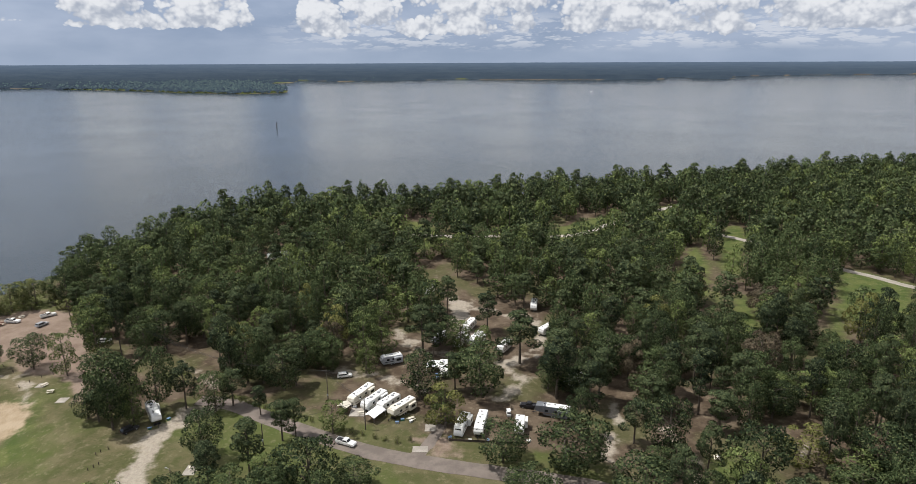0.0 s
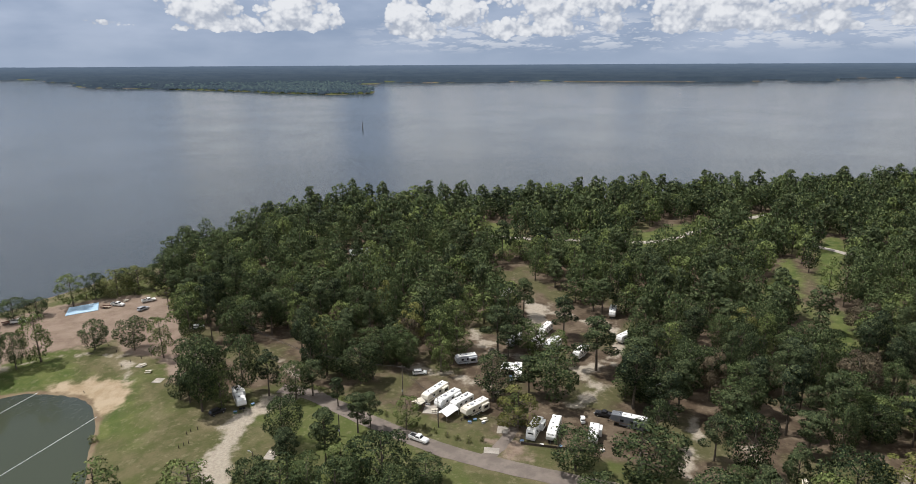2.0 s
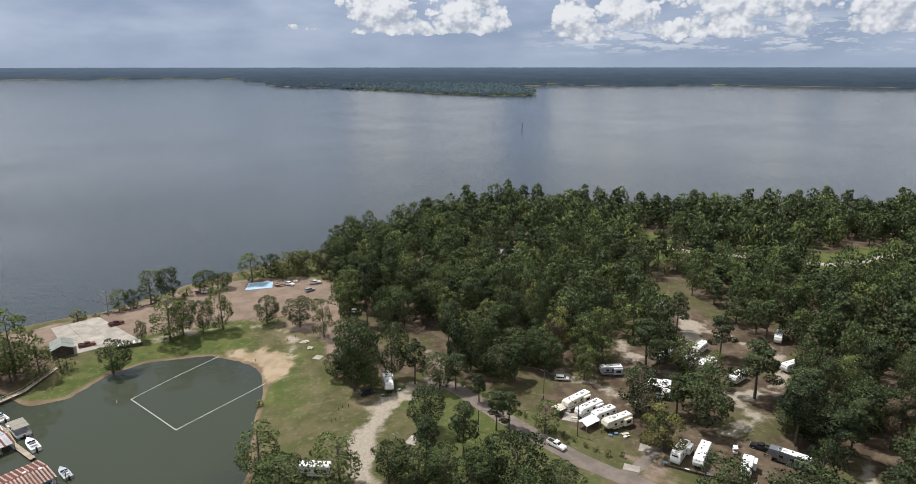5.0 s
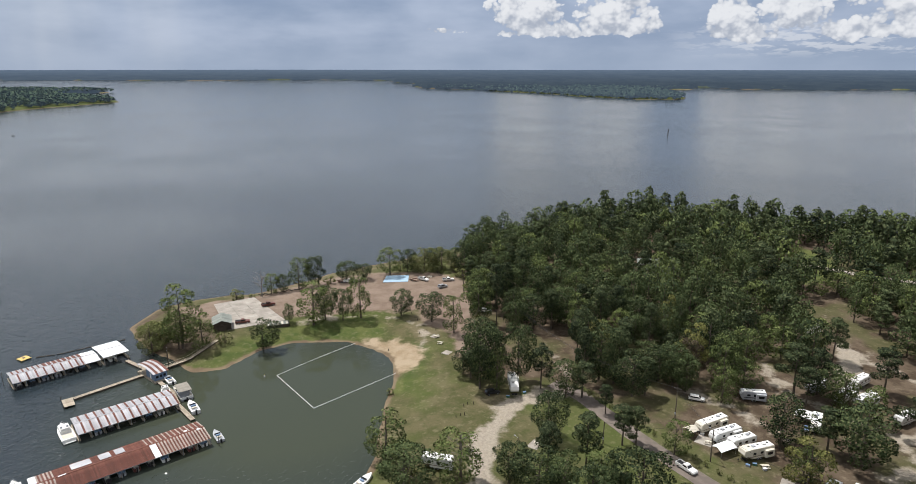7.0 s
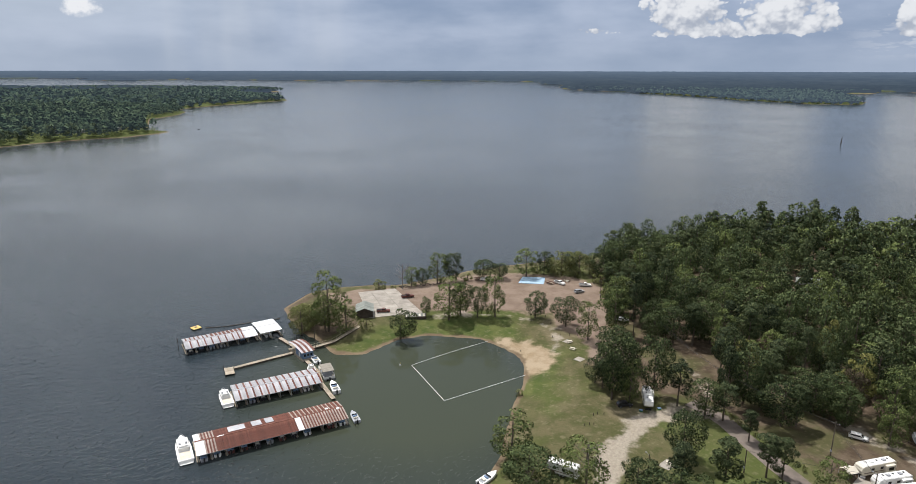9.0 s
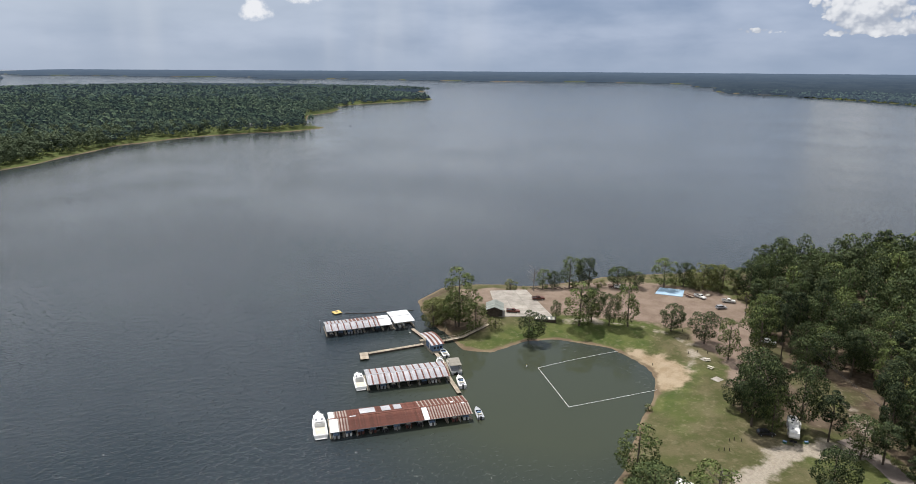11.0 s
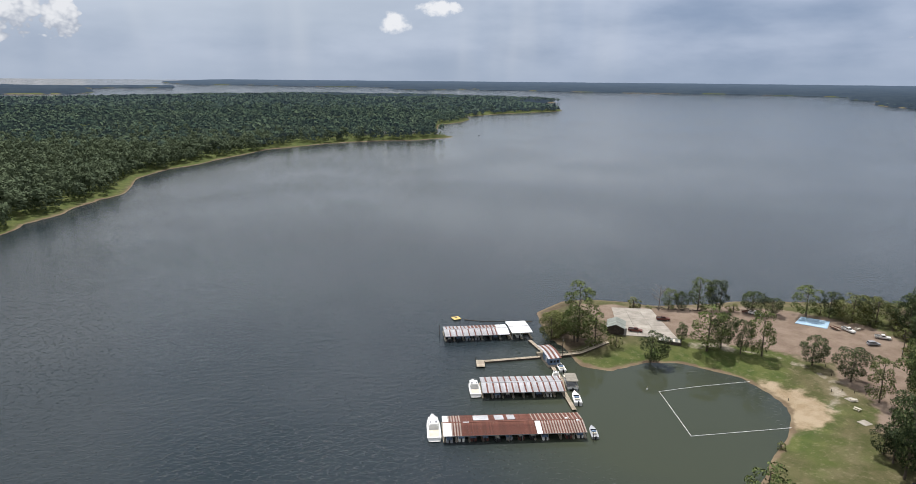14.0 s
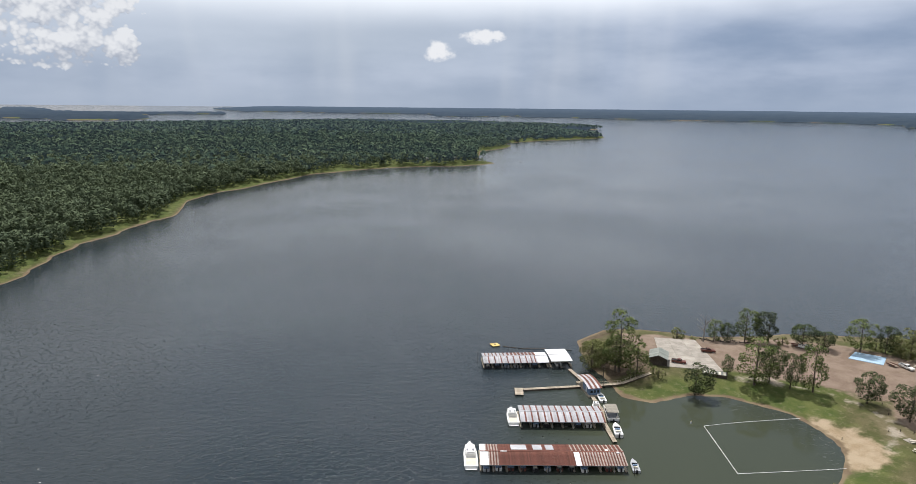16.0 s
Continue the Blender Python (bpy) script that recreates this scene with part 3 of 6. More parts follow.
inland = shore(flat_pts)
heights = rise(flat_pts, inland)
na, nr = len(angles), len(radii)
ii, jj = np.meshgrid(np.arange(nr - 1), np.arange(na), indexing="ij")
cells = np.stack([ii * na + jj, ii * na + (jj + 1) % na, (ii + 1) * na + (jj + 1) % na, (ii + 1) * na + jj], -1).reshape(-1, 4)
ground_mesh = mesh_of("ground", draw_in(np.column_stack([flat_pts, heights])), cells[:, ::-1], 4, [GROUND], smooth=True)


def spread(name, values):
    ground_mesh.attributes.new(name, "FLOAT", "POINT").data.foreach_set("value", np.clip(values, -60, 60).astype(np.float32))


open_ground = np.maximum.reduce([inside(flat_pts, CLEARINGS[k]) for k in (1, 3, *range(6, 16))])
far_off = np.hypot(flat_pts[:, 0], flat_pts[:, 1])
spread("shore", inland)
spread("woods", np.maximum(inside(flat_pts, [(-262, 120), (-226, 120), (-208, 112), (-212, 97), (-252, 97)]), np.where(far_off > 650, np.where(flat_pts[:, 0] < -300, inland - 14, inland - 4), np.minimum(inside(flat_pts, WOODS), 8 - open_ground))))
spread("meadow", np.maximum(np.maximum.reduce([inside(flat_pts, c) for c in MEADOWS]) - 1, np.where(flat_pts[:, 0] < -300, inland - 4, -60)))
spread("lot", np.maximum(inside(flat_pts, LOT), inside(flat_pts, [(-30, 150), (-22, 142), (-14, 142), (-20, 152)])))
spread("track", np.maximum.reduce([3.1 - along(flat_pts, TRACK)] + [1.1 - along(flat_pts, c) for c in TRACKS[1:] + [WORN]] + [inside(flat_pts, c) - 3.5 for c in PITCHES]))
spread("beach", inside(flat_pts, BEACH))
ground = tagged(new("ground", ground_mesh), "lakeside ground of grass, leaf litter, clay and sand", "ground", kind="structure")

wr = np.concatenate([[8.0, 60.0], 90 * (OUTER / 90) ** np.linspace(0, 1, 130)])
wa = np.radians(np.arange(0, 360, 2.0))
wpts = np.stack([(-np.sin(wa)[None, :] * wr[:, None]).ravel(), (np.cos(wa)[None, :] * wr[:, None]).ravel()], 1)
ii, jj = np.meshgrid(np.arange(len(wr) - 1), np.arange(len(wa)), indexing="ij")
wc = np.stack([ii * len(wa) + jj, ii * len(wa) + (jj + 1) % len(wa), (ii + 1) * len(wa) + (jj + 1) % len(wa), (ii + 1) * len(wa) + jj], -1).reshape(-1, 4)
water_mesh = mesh_of("water", draw_in(np.column_stack([wpts, np.zeros(len(wpts))])), wc[:, ::-1], 4, [WATER], normals=np.tile((0, 0, 1), (len(wpts), 1)))
calm = np.clip(1.75 - 1.6 * np.hypot((wpts[:, 0] + 158) / 72, (wpts[:, 1] - 104) / 62), 0, 1)
water_mesh.attributes.new("calm", "FLOAT", "POINT").data.foreach_set("value", calm.astype(np.float32))
water = tagged(new("water", water_mesh), "wide grey-green lake with small wind ripples", "lake", kind="structure")


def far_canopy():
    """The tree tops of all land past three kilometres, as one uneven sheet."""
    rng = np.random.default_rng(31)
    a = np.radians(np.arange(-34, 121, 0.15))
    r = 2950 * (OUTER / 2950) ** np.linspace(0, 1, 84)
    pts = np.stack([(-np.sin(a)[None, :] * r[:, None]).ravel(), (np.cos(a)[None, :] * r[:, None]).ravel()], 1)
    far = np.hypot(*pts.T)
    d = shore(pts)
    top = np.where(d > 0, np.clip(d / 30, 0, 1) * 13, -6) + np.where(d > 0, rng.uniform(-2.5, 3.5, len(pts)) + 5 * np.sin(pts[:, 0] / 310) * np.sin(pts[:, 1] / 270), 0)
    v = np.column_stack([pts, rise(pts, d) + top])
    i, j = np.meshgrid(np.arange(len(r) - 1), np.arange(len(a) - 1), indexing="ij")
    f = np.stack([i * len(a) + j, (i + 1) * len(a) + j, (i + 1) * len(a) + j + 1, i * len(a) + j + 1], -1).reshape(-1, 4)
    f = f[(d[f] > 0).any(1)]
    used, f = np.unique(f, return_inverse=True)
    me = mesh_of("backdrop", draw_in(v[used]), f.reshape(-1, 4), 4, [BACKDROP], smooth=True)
    # strength of the emission that imitates haze, by distance
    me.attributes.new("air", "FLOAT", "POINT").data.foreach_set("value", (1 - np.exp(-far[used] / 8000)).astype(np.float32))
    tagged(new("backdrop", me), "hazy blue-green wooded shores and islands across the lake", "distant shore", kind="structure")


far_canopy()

# ---- trees ----
KINDS = {  # leaves, clumps, crown foot and top as shares of the height, nominal height and half width
    "oak": (OAK, 30, 0.15, 0.98, 15.0, 5.0), "pine": (PINE, 18, 0.38, 0.98, 16.0, 4.2), "willow": (WILLOW, 16, 0.08, 0.95, 12.0, 4.8),
    "faded": (FADED, 12, 0.18, 0.97, 13.0, 4.6), "sparse": (YOUNG, 20, 0.10, 0.97, 15.0, 4.6), "brown": (BROWN, 13, 0.26, 0.97, 14.0, 4.6), "bush": (WILLOW, 8, 0.1, 0.9, 4.5, 3.0)}
SHARE = {"willow": 0.6, "sparse": 0.62, "faded": 0.6, "brown": 0.8}


def limb_skin(path, radii, n=5):
    """Corners and triangles of a tapered tube along a path."""
    v, f = [], []
    for k, (p, r) in enumerate(zip(path, radii)):
        for j in range(n):
            a = 2 * math.pi * j / n
            v.append((p[0] + r * math.cos(a), p[1] + r * math.sin(a), p[2]))
        if k:
            for j in range(n):
                a, b, c, d = (k - 1) * n + j, (k - 1) * n + (j + 1) % n, k * n + (j + 1) % n, k * n + j
                f += [(a, b, c), (a, c, d)]
    return v, f


def unit(v):
    return v / (np.linalg.norm(v, axis=1)[:, None] + 1e-9)


def sprays(rng, pos, facing, size):
    """One small leaf triangle at each place, turned roughly the way it faces."""
    normal = unit(facing + rng.normal(size=pos.shape) * 0.6)
    a = unit(np.cross(normal, rng.normal(size=pos.shape)))
    b = np.cross(normal, a)
    return np.stack([pos + a * size, pos - a * size * 0.5 + b * size * 0.8, pos - a * size * 0.6 - b * size * 0.75], 1).reshape(-1, 3)


def tree_shape(kind, seed, leaves, leaf):
    """Trunk and crown: corners, triangles and the crown's soft normals. The crown is many small leaf sprays on rounded lobes."""
    _, clumps, foot, top, h, w = KINDS[kind]
    rng = np.random.default_rng(seed)
    centres, sizes = [], []
    lean = rng.normal(size=2) * 0.10 * w
    middle = np.array([lean[0], lean[1], (foot * 0.53 + top * 0.47) * h])
    half = (top - foot) * h / 2
    for k in range(clumps):
        s = (k + 0.5) / clumps
        a = k * 2.4 + rng.uniform(-0.5, 0.5)
        if kind == "pine":
            z = foot + (top - foot) * (s * 0.92 + 0.06)
            r = (1.0 - 0.66 * s) * 0.80 * w * rng.uniform(0.35, 1.15) if k < clumps - 1 else 0.2
            centres.append((math.cos(a) * r, math.sin(a) * r, z * h + rng.uniform(-0.6, 0.6)))
            sizes.append(w * rng.uniform(0.26, 0.46))
        else:
            up = -0.95 + 1.93 * s
            ring = math.sqrt(max(0.0, 1 - min(1.0, abs(up)) ** (2.4 if up > 0 else 3.6))) * (1.0 if up > 0 else 1 + 0.25 * up)
            out = rng.uniform(0.50, 1.0)
            centres.append((middle[0] + math.cos(a) * ring * w * out * 0.92, middle[1] + math.sin(a) * ring * w * out * 0.92, middle[2] + up * half * 0.86 * rng.uniform(0.85, 1.1)))
            sizes.append(w * rng.uniform(0.25, 0.47))
    centres, sizes = np.array(centres), np.array(sizes)
    n = int(leaves * SHARE.get(kind, 1.0))
    pick = rng.choice(clumps, n, p=sizes**2 / (sizes**2).sum())
    away = unit((centres - middle) / (w, w, half))[pick]
    d = unit(unit(rng.normal(size=(n, 3))) + away * 0.55 + (0, 0, 0.25))
    pos = centres[pick] + d * (sizes[pick] * rng.uniform(0.72, 1.06, n))[:, None] * (1, 1, 0.62 if kind == "pine" else 0.84)
    crown = sprays(rng, pos, d, leaf * rng.uniform(0.6, 1.3, n)[:, None])
    soft = unit(d * 0.8 + away * 0.40 + (0, 0, 0.05) + rng.normal(size=(n, 3)) * 0.38)
    tv, tf = limb_skin([(0, 0, -0.6), (0.05, 0, h * 0.2), (0.2, 0.1, h * 0.55), (0.1, 0.1, h * 0.9)], [0.34, 0.26, 0.17, 0.05])
    for k in range(0, clumps, 2):
        c = centres[k]
        z0 = max(h * foot * 0.7, c[2] - 0.35 * math.hypot(c[0], c[1]) - 0.8)
        v, f = limb_skin([(0.1, 0.05, z0), tuple((np.array([0.1, 0.05, z0]) + c) / 2 + (0, 0, 0.2)), tuple(c)], [0.13, 0.08, 0.03], 4)
        tf += [tuple(i + len(tv) for i in t) for t in f]
        tv += v
    return np.array(tv, np.float32), np.array(tf, np.int32), crown.astype(np.float32), np.arange(3 * n, dtype=np.int32).reshape(-1, 3), np.repeat(soft, 3, 0).astype(np.float32)


NEAR = {}
for kind, count in (("oak", 8), ("pine", 5), ("willow", 2), ("faded", 1), ("sparse", 4), ("brown", 1), ("bush", 2)):
    NEAR[kind] = []
    for k in range(count):
        tv, tf, cv, cf, cn = tree_shape(kind, 10 + 7 * k + len(kind), 500 if kind == "bush" else 3700, 0.24 if kind == "pine" else 0.26)
        NEAR[kind].append((mesh_of("trunk", tv, tf, 3, [BARK]), mesh_of("crown", cv, cf, 3, [KINDS[kind][0]], normals=cn)))
TREE_LABELS = {"oak": "broad green hardwood tree with a dense rounded crown", "pine": "tall pine with a bare trunk and tufted green crown",
               "willow": "yellow-green waterside tree with low spreading limbs", "faded": "hardwood tree with thin yellowing leaves", "sparse": "thin-leaved green tree with visible limbs",
               "brown": "hardwood tree with browned dry foliage", "bush": "low round green bush on grass"}
tree_rng = random.Random(4)
planted = []


def plant(kind, x, y, h, w, group="trees of the lakeside camp"):
    trunk, crown = tree_rng.choice(NEAR[kind])
    nominal = KINDS[kind]
    ob = thing("bush" if kind == "bush" else "tree", Matrix.LocRotScale((x, y, gz(x, y) - 0.1), Euler((0, 0, tree_rng.uniform(0, 6.28))), (w / nominal[5], w / nominal[5], h / nominal[4])),
               TREE_LABELS[kind], "bush" if kind == "bush" else "tree", group)
    part("trunk", trunk, None, ob)
    part("crown", crown, None, ob)
    planted.append((x, y, w))
    return ob


def plant_all(rows, spread_out=1.0):
    for x, y, h, w, k in rows:
        w = w * spread_out
        plant({"o": "oak", "p": "pine", "w": "willow", "y": "faded", "s": "sparse", "b": "bush", "r": "brown"}[k], x, y, h, w)


# on the point by the marina
plant_all([(-216, 103, 25, 6.6, "s"), (-221, 94, 13, 5.2, "w"), (-227, 98, 10, 4.2, "w"), (-217, 102, 15, 4.7, "s"), (-209, 107, 15, 4.6, "s"), (-194, 122, 12.5, 4.6, "o"),
           (-239, 157, 10.5, 3.2, "s"), (-237, 162, 9.5, 2.8, "o"), (-235, 169, 16, 4.8, "s"), (-232, 178, 15, 4.4, "o"), (-245, 143, 5, 3.5, "b"),
           (-195, 146, 18, 6.6, "s"), (-195, 152, 15, 4.3, "o"), (-189, 156, 14, 3.1, "o"), (-185, 162, 19, 4.5, "s"), (-204, 141, 8, 1.9, "o")], 1.08)
plant_all([(-174, 174, 11.5, 3.9, "o"), (-160, 177, 12.5, 4.5, "o"), (-146, 174, 16.5, 3.6, "s"), (-225, 189, 10, 4.6, "o"), (-221, 196, 8, 3.4, "o"), (-215, 208, 15, 5.2, "s"),
           (-212, 217, 12.5, 3.5, "o"), (-206, 223, 13.5, 6.0, "w"), (-202, 231, 12.5, 4.6, "w"), (-208, 231, 10, 4.5, "o"), (-199, 238, 11, 4.8, "o"), (-212, 224, 7, 4.0, "w"),
           (-206, 114, 4.5, 2.6, "b"), (-109, 102, 14.5, 5.0, "s"), (-95, 95, 12, 5.6, "o"), (-231, 101, 8, 3.6, "w"), (-224, 99, 9, 3.6, "w")], 1.15)
# along the clay track and the road
plant_all([(-86, 105, 15.5, 6.0, "s"), (-106.8, 148, 15, 3.4, "s"), (-111.5, 145.5, 23, 5.8, "o"), (-105, 157, 21, 5.0, "o"), (-118, 156, 11, 4.4, "o"), (-113, 152, 19, 5.4, "o"), (-122, 150, 10, 3.5, "o"), (-97, 158, 15, 4.2, "p"),
           (-80, 135, 14.5, 4.8, "o"), (-88, 158, 13, 4.4, "o"), (-84, 161, 12, 4.2, "p"), (-65, 129, 16.5, 4.7, "p"), (-63, 145, 12, 4.0, "p"), (-60, 147, 11.5, 3.5, "p"),
           (-47, 121, 18, 6.6, "o"), (-69, 113, 12, 6.0, "o")])
plant_all([(-50.5, 149.5, 10.5, 3.8, "s"), (-63, 115, 12, 4.6, "o"), (-55, 113, 13, 5.2, "o"), (-30, 170, 15.3, 6.0, "o"), (-20.5, 156, 13, 5.6, "y"), (-22, 158, 10, 4.0, "s"), (-12, 175, 17.5, 8.0, "o"),
           (-20, 176, 13, 4.6, "p"), (-4, 141, 12.5, 5.8, "o"), (11, 141, 15.5, 8.2, "o"), (3, 128, 9, 5.2, "o"), (-74, 157, 9.5, 3.0, "p"), (-38, 126, 8, 5.0, "o"),
           (37, 146, 19, 5.4, "o"), (45, 139, 15.6, 3.8, "p"), (54, 132, 20, 6.4, "o")])
plant_all([(-52, 117, 14, 5.2, "o"), (-43, 115, 13, 5.0, "o"), (-57, 121, 13, 4.6, "s"), (-72, 122, 14, 4.2, "p"), (-76, 111, 12, 4.4, "o"),
           (-8, 121, 7, 4.4, "o"), (6, 124, 8, 4.6, "o"), (-27, 118, 4, 2.6, "b")])
plant_all([(28, 126, 13, 7.6, "o"), (16, 155, 14.8, 3.6, "o"), (30, 153, 13, 4.0, "p"), (71, 147, 11, 6.4, "y"), (86, 143, 15.5, 7.0, "o"), (20, 170, 15, 5.4, "p"), (-0.5, 197, 19, 7.2, "p"), (-34.5, 204, 17, 5.8, "p"), (-47, 196, 12, 4.6, "s"), (-61, 185, 13, 4.8, "o"), (-30, 199, 13, 4.2, "p"), (-21, 203, 13, 4.4, "s"), (11.4, 187.6, 17, 6.4, "p"), (-13.5, 199, 13, 4.0, "s"), (10.6, 175, 19.5, 6.4, "p"), (-50, 185, 13, 3.8, "s"), (23, 174, 17, 5.0, "p"), (-30, 238, 16, 4.8, "p"), (-29, 209, 15.5, 4.2, "p"),
           (16, 178, 15, 6.0, "o"), (-118, 149, 10, 3.6, "p"), (78, 196, 15, 5, "r"), (93, 246, 14, 5.5, "r"), (72, 262, 13, 5, "r"), (-13, 222, 16, 5, "p"), (-24, 205, 13, 4.5, "o")])


def scatter(seed, x0, x1, y0, y1, gap):
    """Points on a shaken grid."""
    rng = np.random.default_rng(seed)
    a, b = np.meshgrid(np.arange(x0, x1, gap), np.arange(y0, y1, gap * 0.87), indexing="xy")
    a = a + (np.arange(len(a)) % 2)[:, None] * gap / 2
    return np.stack([a.ravel(), b.ravel()], 1) + rng.uniform(-0.36, 0.36, (a.size, 2)) * gap


def in_view(pts, lo=-44, hi=126):
    a = np.degrees(np.arctan2(-pts[:, 0], pts[:, 1]))
    return (a > lo) & (a < hi)


stand = scatter(3, -260, 420, 60, 640, 8.9)
keep = (inside(stand, WOODS) > 0) & in_view(stand, -34) & (np.hypot(stand[:, 0], stand[:, 1]) > 118)
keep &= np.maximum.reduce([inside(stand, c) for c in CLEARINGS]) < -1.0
for line in TRACKS:
    keep &= along(stand, line) > 4.5
stand = stand[keep]
for line in [[(-20, 248), (-10, 236), (4, 232)], [(-44, 290), (-30, 262)], [(-22, 256), (-18, 240)], [(6, 236), (4, 222)]]:
    stand = stand[along(stand, line) > 7.5]
taken = np.array([(x, y) for x, y, _ in planted])
stand = stand[np.sqrt(((stand[:, None] - taken[None]) ** 2).sum(-1)).min(1) > 4.5]
stand = stand[np.argsort(stand[:, 1] - 0.15 * np.abs(stand[:, 0] + 20))]
own, rest = stand[:215], stand[215:]
for x, y in own:
    kind = tree_rng.choices(["oak", "pine", "sparse", "faded", "brown"], [0.52, 0.33, 0.12, 0.02, 0.01])[0]
    h = tree_rng.uniform(9.0, 20.5) * (1.06 if kind == "pine" else 1.0)
    plant(kind, float(x), float(y), h, tree_rng.uniform(3.6, 6.1) * (0.85 if kind == "pine" else 1.0), "trees of the camp wood")


def grow(name, pts, shapes, seed, low, high, wide, mats, label, lift=None):
    """One joined wood of many trees: shapes are trunk and crown arrays."""
    rng = np.random.default_rng(seed)
    z = rise(pts) - 0.15
    vs, fs, ms, count = [], [], [], 0
    which = rng.choice(len(shapes), len(pts))
    turn, h = rng.uniform(0, 6.28, len(pts)), rng.uniform(low, high, len(pts))
    w = rng.uniform(*wide, len(pts))
    ns = []
    for (x, y), z0, k, a, hh, ww in zip(pts, z, which, turn, h, w):
        tv, tf, cv, cf, slot, cn = shapes[k]
        c, s = math.cos(a), math.sin(a)
        spin = np.array([[c, s, 0], [-s, c, 0], [0, 0, 1]], np.float32)
        m = spin * np.array((ww, ww, hh), np.float32)[:, None]
        for v, f, i, n in ((tv, tf, 0, None), (cv, cf, slot, cn)):
            if len(v):
                vs.append(v.astype(np.float32) @ m + np.array([x, y, z0], np.float32))
                ns.append((unit(v * (1, 1, 0)) if n is None else n) @ spin)
                fs.append(f + count)
                ms.append(np.full(len(f), i, np.int32))
                count += len(v)
    me = mesh_of(name, draw_in(np.concatenate(vs)), np.concatenate(fs), 3, mats, np.concatenate(ms), normals=np.concatenate(ns))
    tones = rng.random(len(pts))
    sizes = [len(shapes[k][0]) + len(shapes[k][2]) for k in which]
    me.attributes.new("tone", "FLOAT", "POINT").data.foreach_set("value", np.repeat(tones, sizes).astype(np.float32))
    return tagged(new(name, me), label, "trees", kind="stuff")


WOOD_MATS = [BARK, OAK, PINE, FADED, BROWN, YOUNG]


def joined_shapes(leaves, leaf, trunk=True):
    out = []
    for kind, seed, slot in (("oak", 41, 1), ("oak", 42, 1), ("oak", 43, 1), ("oak", 44, 1), ("oak", 45, 1), ("pine", 46, 2), ("pine", 47, 2), ("pine", 48, 2), ("sparse", 49, 5), ("oak", 50, 1), ("oak", 51, 1), ("oak", 52, 1), ("pine", 53, 2), ("oak", 54, 5), ("pine", 55, 2), ("oak", 56, 1), ("oak", 57, 1), ("oak", 58, 1), ("oak", 59, 5)):
        tv, tf, cv, cf, cn = tree_shape(kind, seed, leaves, leaf)
        keep = tf[:60] if trunk else tf[:24]
        _, _, _, _, h, w = KINDS[kind]
        out.append((tv / (w, w, h), keep, cv / (w, w, h), cf, slot, cn))
    return out


mid = rest[rest[:, 1] < 330]
back = rest[rest[:, 1] >= 330]
grow("woodland_trees", mid, joined_shapes(1000, 0.42), 5, 8.5, 20.5, (3.5, 6.0), WOOD_MATS, "dense mixed pine and hardwood wood beyond the camp")
grow("woodland_trees", back, joined_shapes(360, 0.70, False), 6, 9.0, 20.5, (3.6, 6.1), WOOD_MATS, "mixed pine and hardwood wood along the lake shore")
# tall pines stand over the far shore line
edge = [(-192, 384), (-176, 424), (-150, 422), (-122, 424), (-98, 428), (-74, 434), (-52, 444), (-22, 458), (10, 482), (24, 496), (40, 500), (66, 508), (96, 514), (130, 530), (176, 548), (220, 570), (262, 594), (310, 606)]
edge = np.array([(x + 5 * math.sin(3.1 * k), y - 6 * (k % 3)) for k, (x, y) in enumerate(edge)])
grow("shore_pines", edge, [s for s in joined_shapes(520, 0.62) if s[4] == 2], 7, 18, 22, (4.2, 5.6), WOOD_MATS, "tall pines over the far edge of the wood")


def tuft(seed, leaves, size, w, h):
    """A whole far tree as a few dozen leaf sprays."""
    rng = np.random.default_rng(seed)
    lobes = unit(rng.normal(size=(9, 3)) * (1, 1, 0.8) + (0, 0, 0.5)) * (0.55, 0.55, 0.36) + (0, 0, 0.5)
    pick = rng.integers(0, 9, leaves)
    away = unit(lobes - (0, 0, 0.45))[pick]
    d = unit(unit(rng.normal(size=(leaves, 3))) + away * 0.6 + (0, 0, 0.3))
    pos = lobes[pick] + d * (0.42, 0.42, 0.24) * rng.uniform(0.7, 1.05, leaves)[:, None]
    s = size * rng.uniform(0.7, 1.3, leaves)[:, None] / np.array([w, w, h])
    soft = unit(d * 0.7 + away * 0.5 + (0, 0, 0.2) + rng.normal(size=d.shape) * 0.18)
    none = np.zeros((0, 3), np.float32)
    return none, none.astype(np.int32), sprays(rng, pos, d, s).astype(np.float32), np.arange(3 * leaves, dtype=np.int32).reshape(-1, 3), 0, np.repeat(soft, 3, 0).astype(np.float32)


def far_wood(name, seed, area, gap, near_r, far_r, leaves, size, low, high, wide, border, label, leaf=None, inner=9e9):
    xs, ys = [p[0] for p in area], [p[1] for p in area]
    pts = scatter(seed, max(min(xs), -4700), min(max(xs), 3600), max(min(ys), -2400), min(max(ys), 4800), gap)
    r = np.hypot(pts[:, 0], pts[:, 1]) * np.random.default_rng(seed).uniform(0.86, 1.16, len(pts))
    pts = pts[(r > near_r) & (r < far_r) & in_view(pts, -36, 121)]
    deep = inside(pts, area)
    pts = pts[(deep > border) & (deep < inner)]
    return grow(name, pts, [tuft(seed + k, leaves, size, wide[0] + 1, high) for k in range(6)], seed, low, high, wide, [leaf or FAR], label)


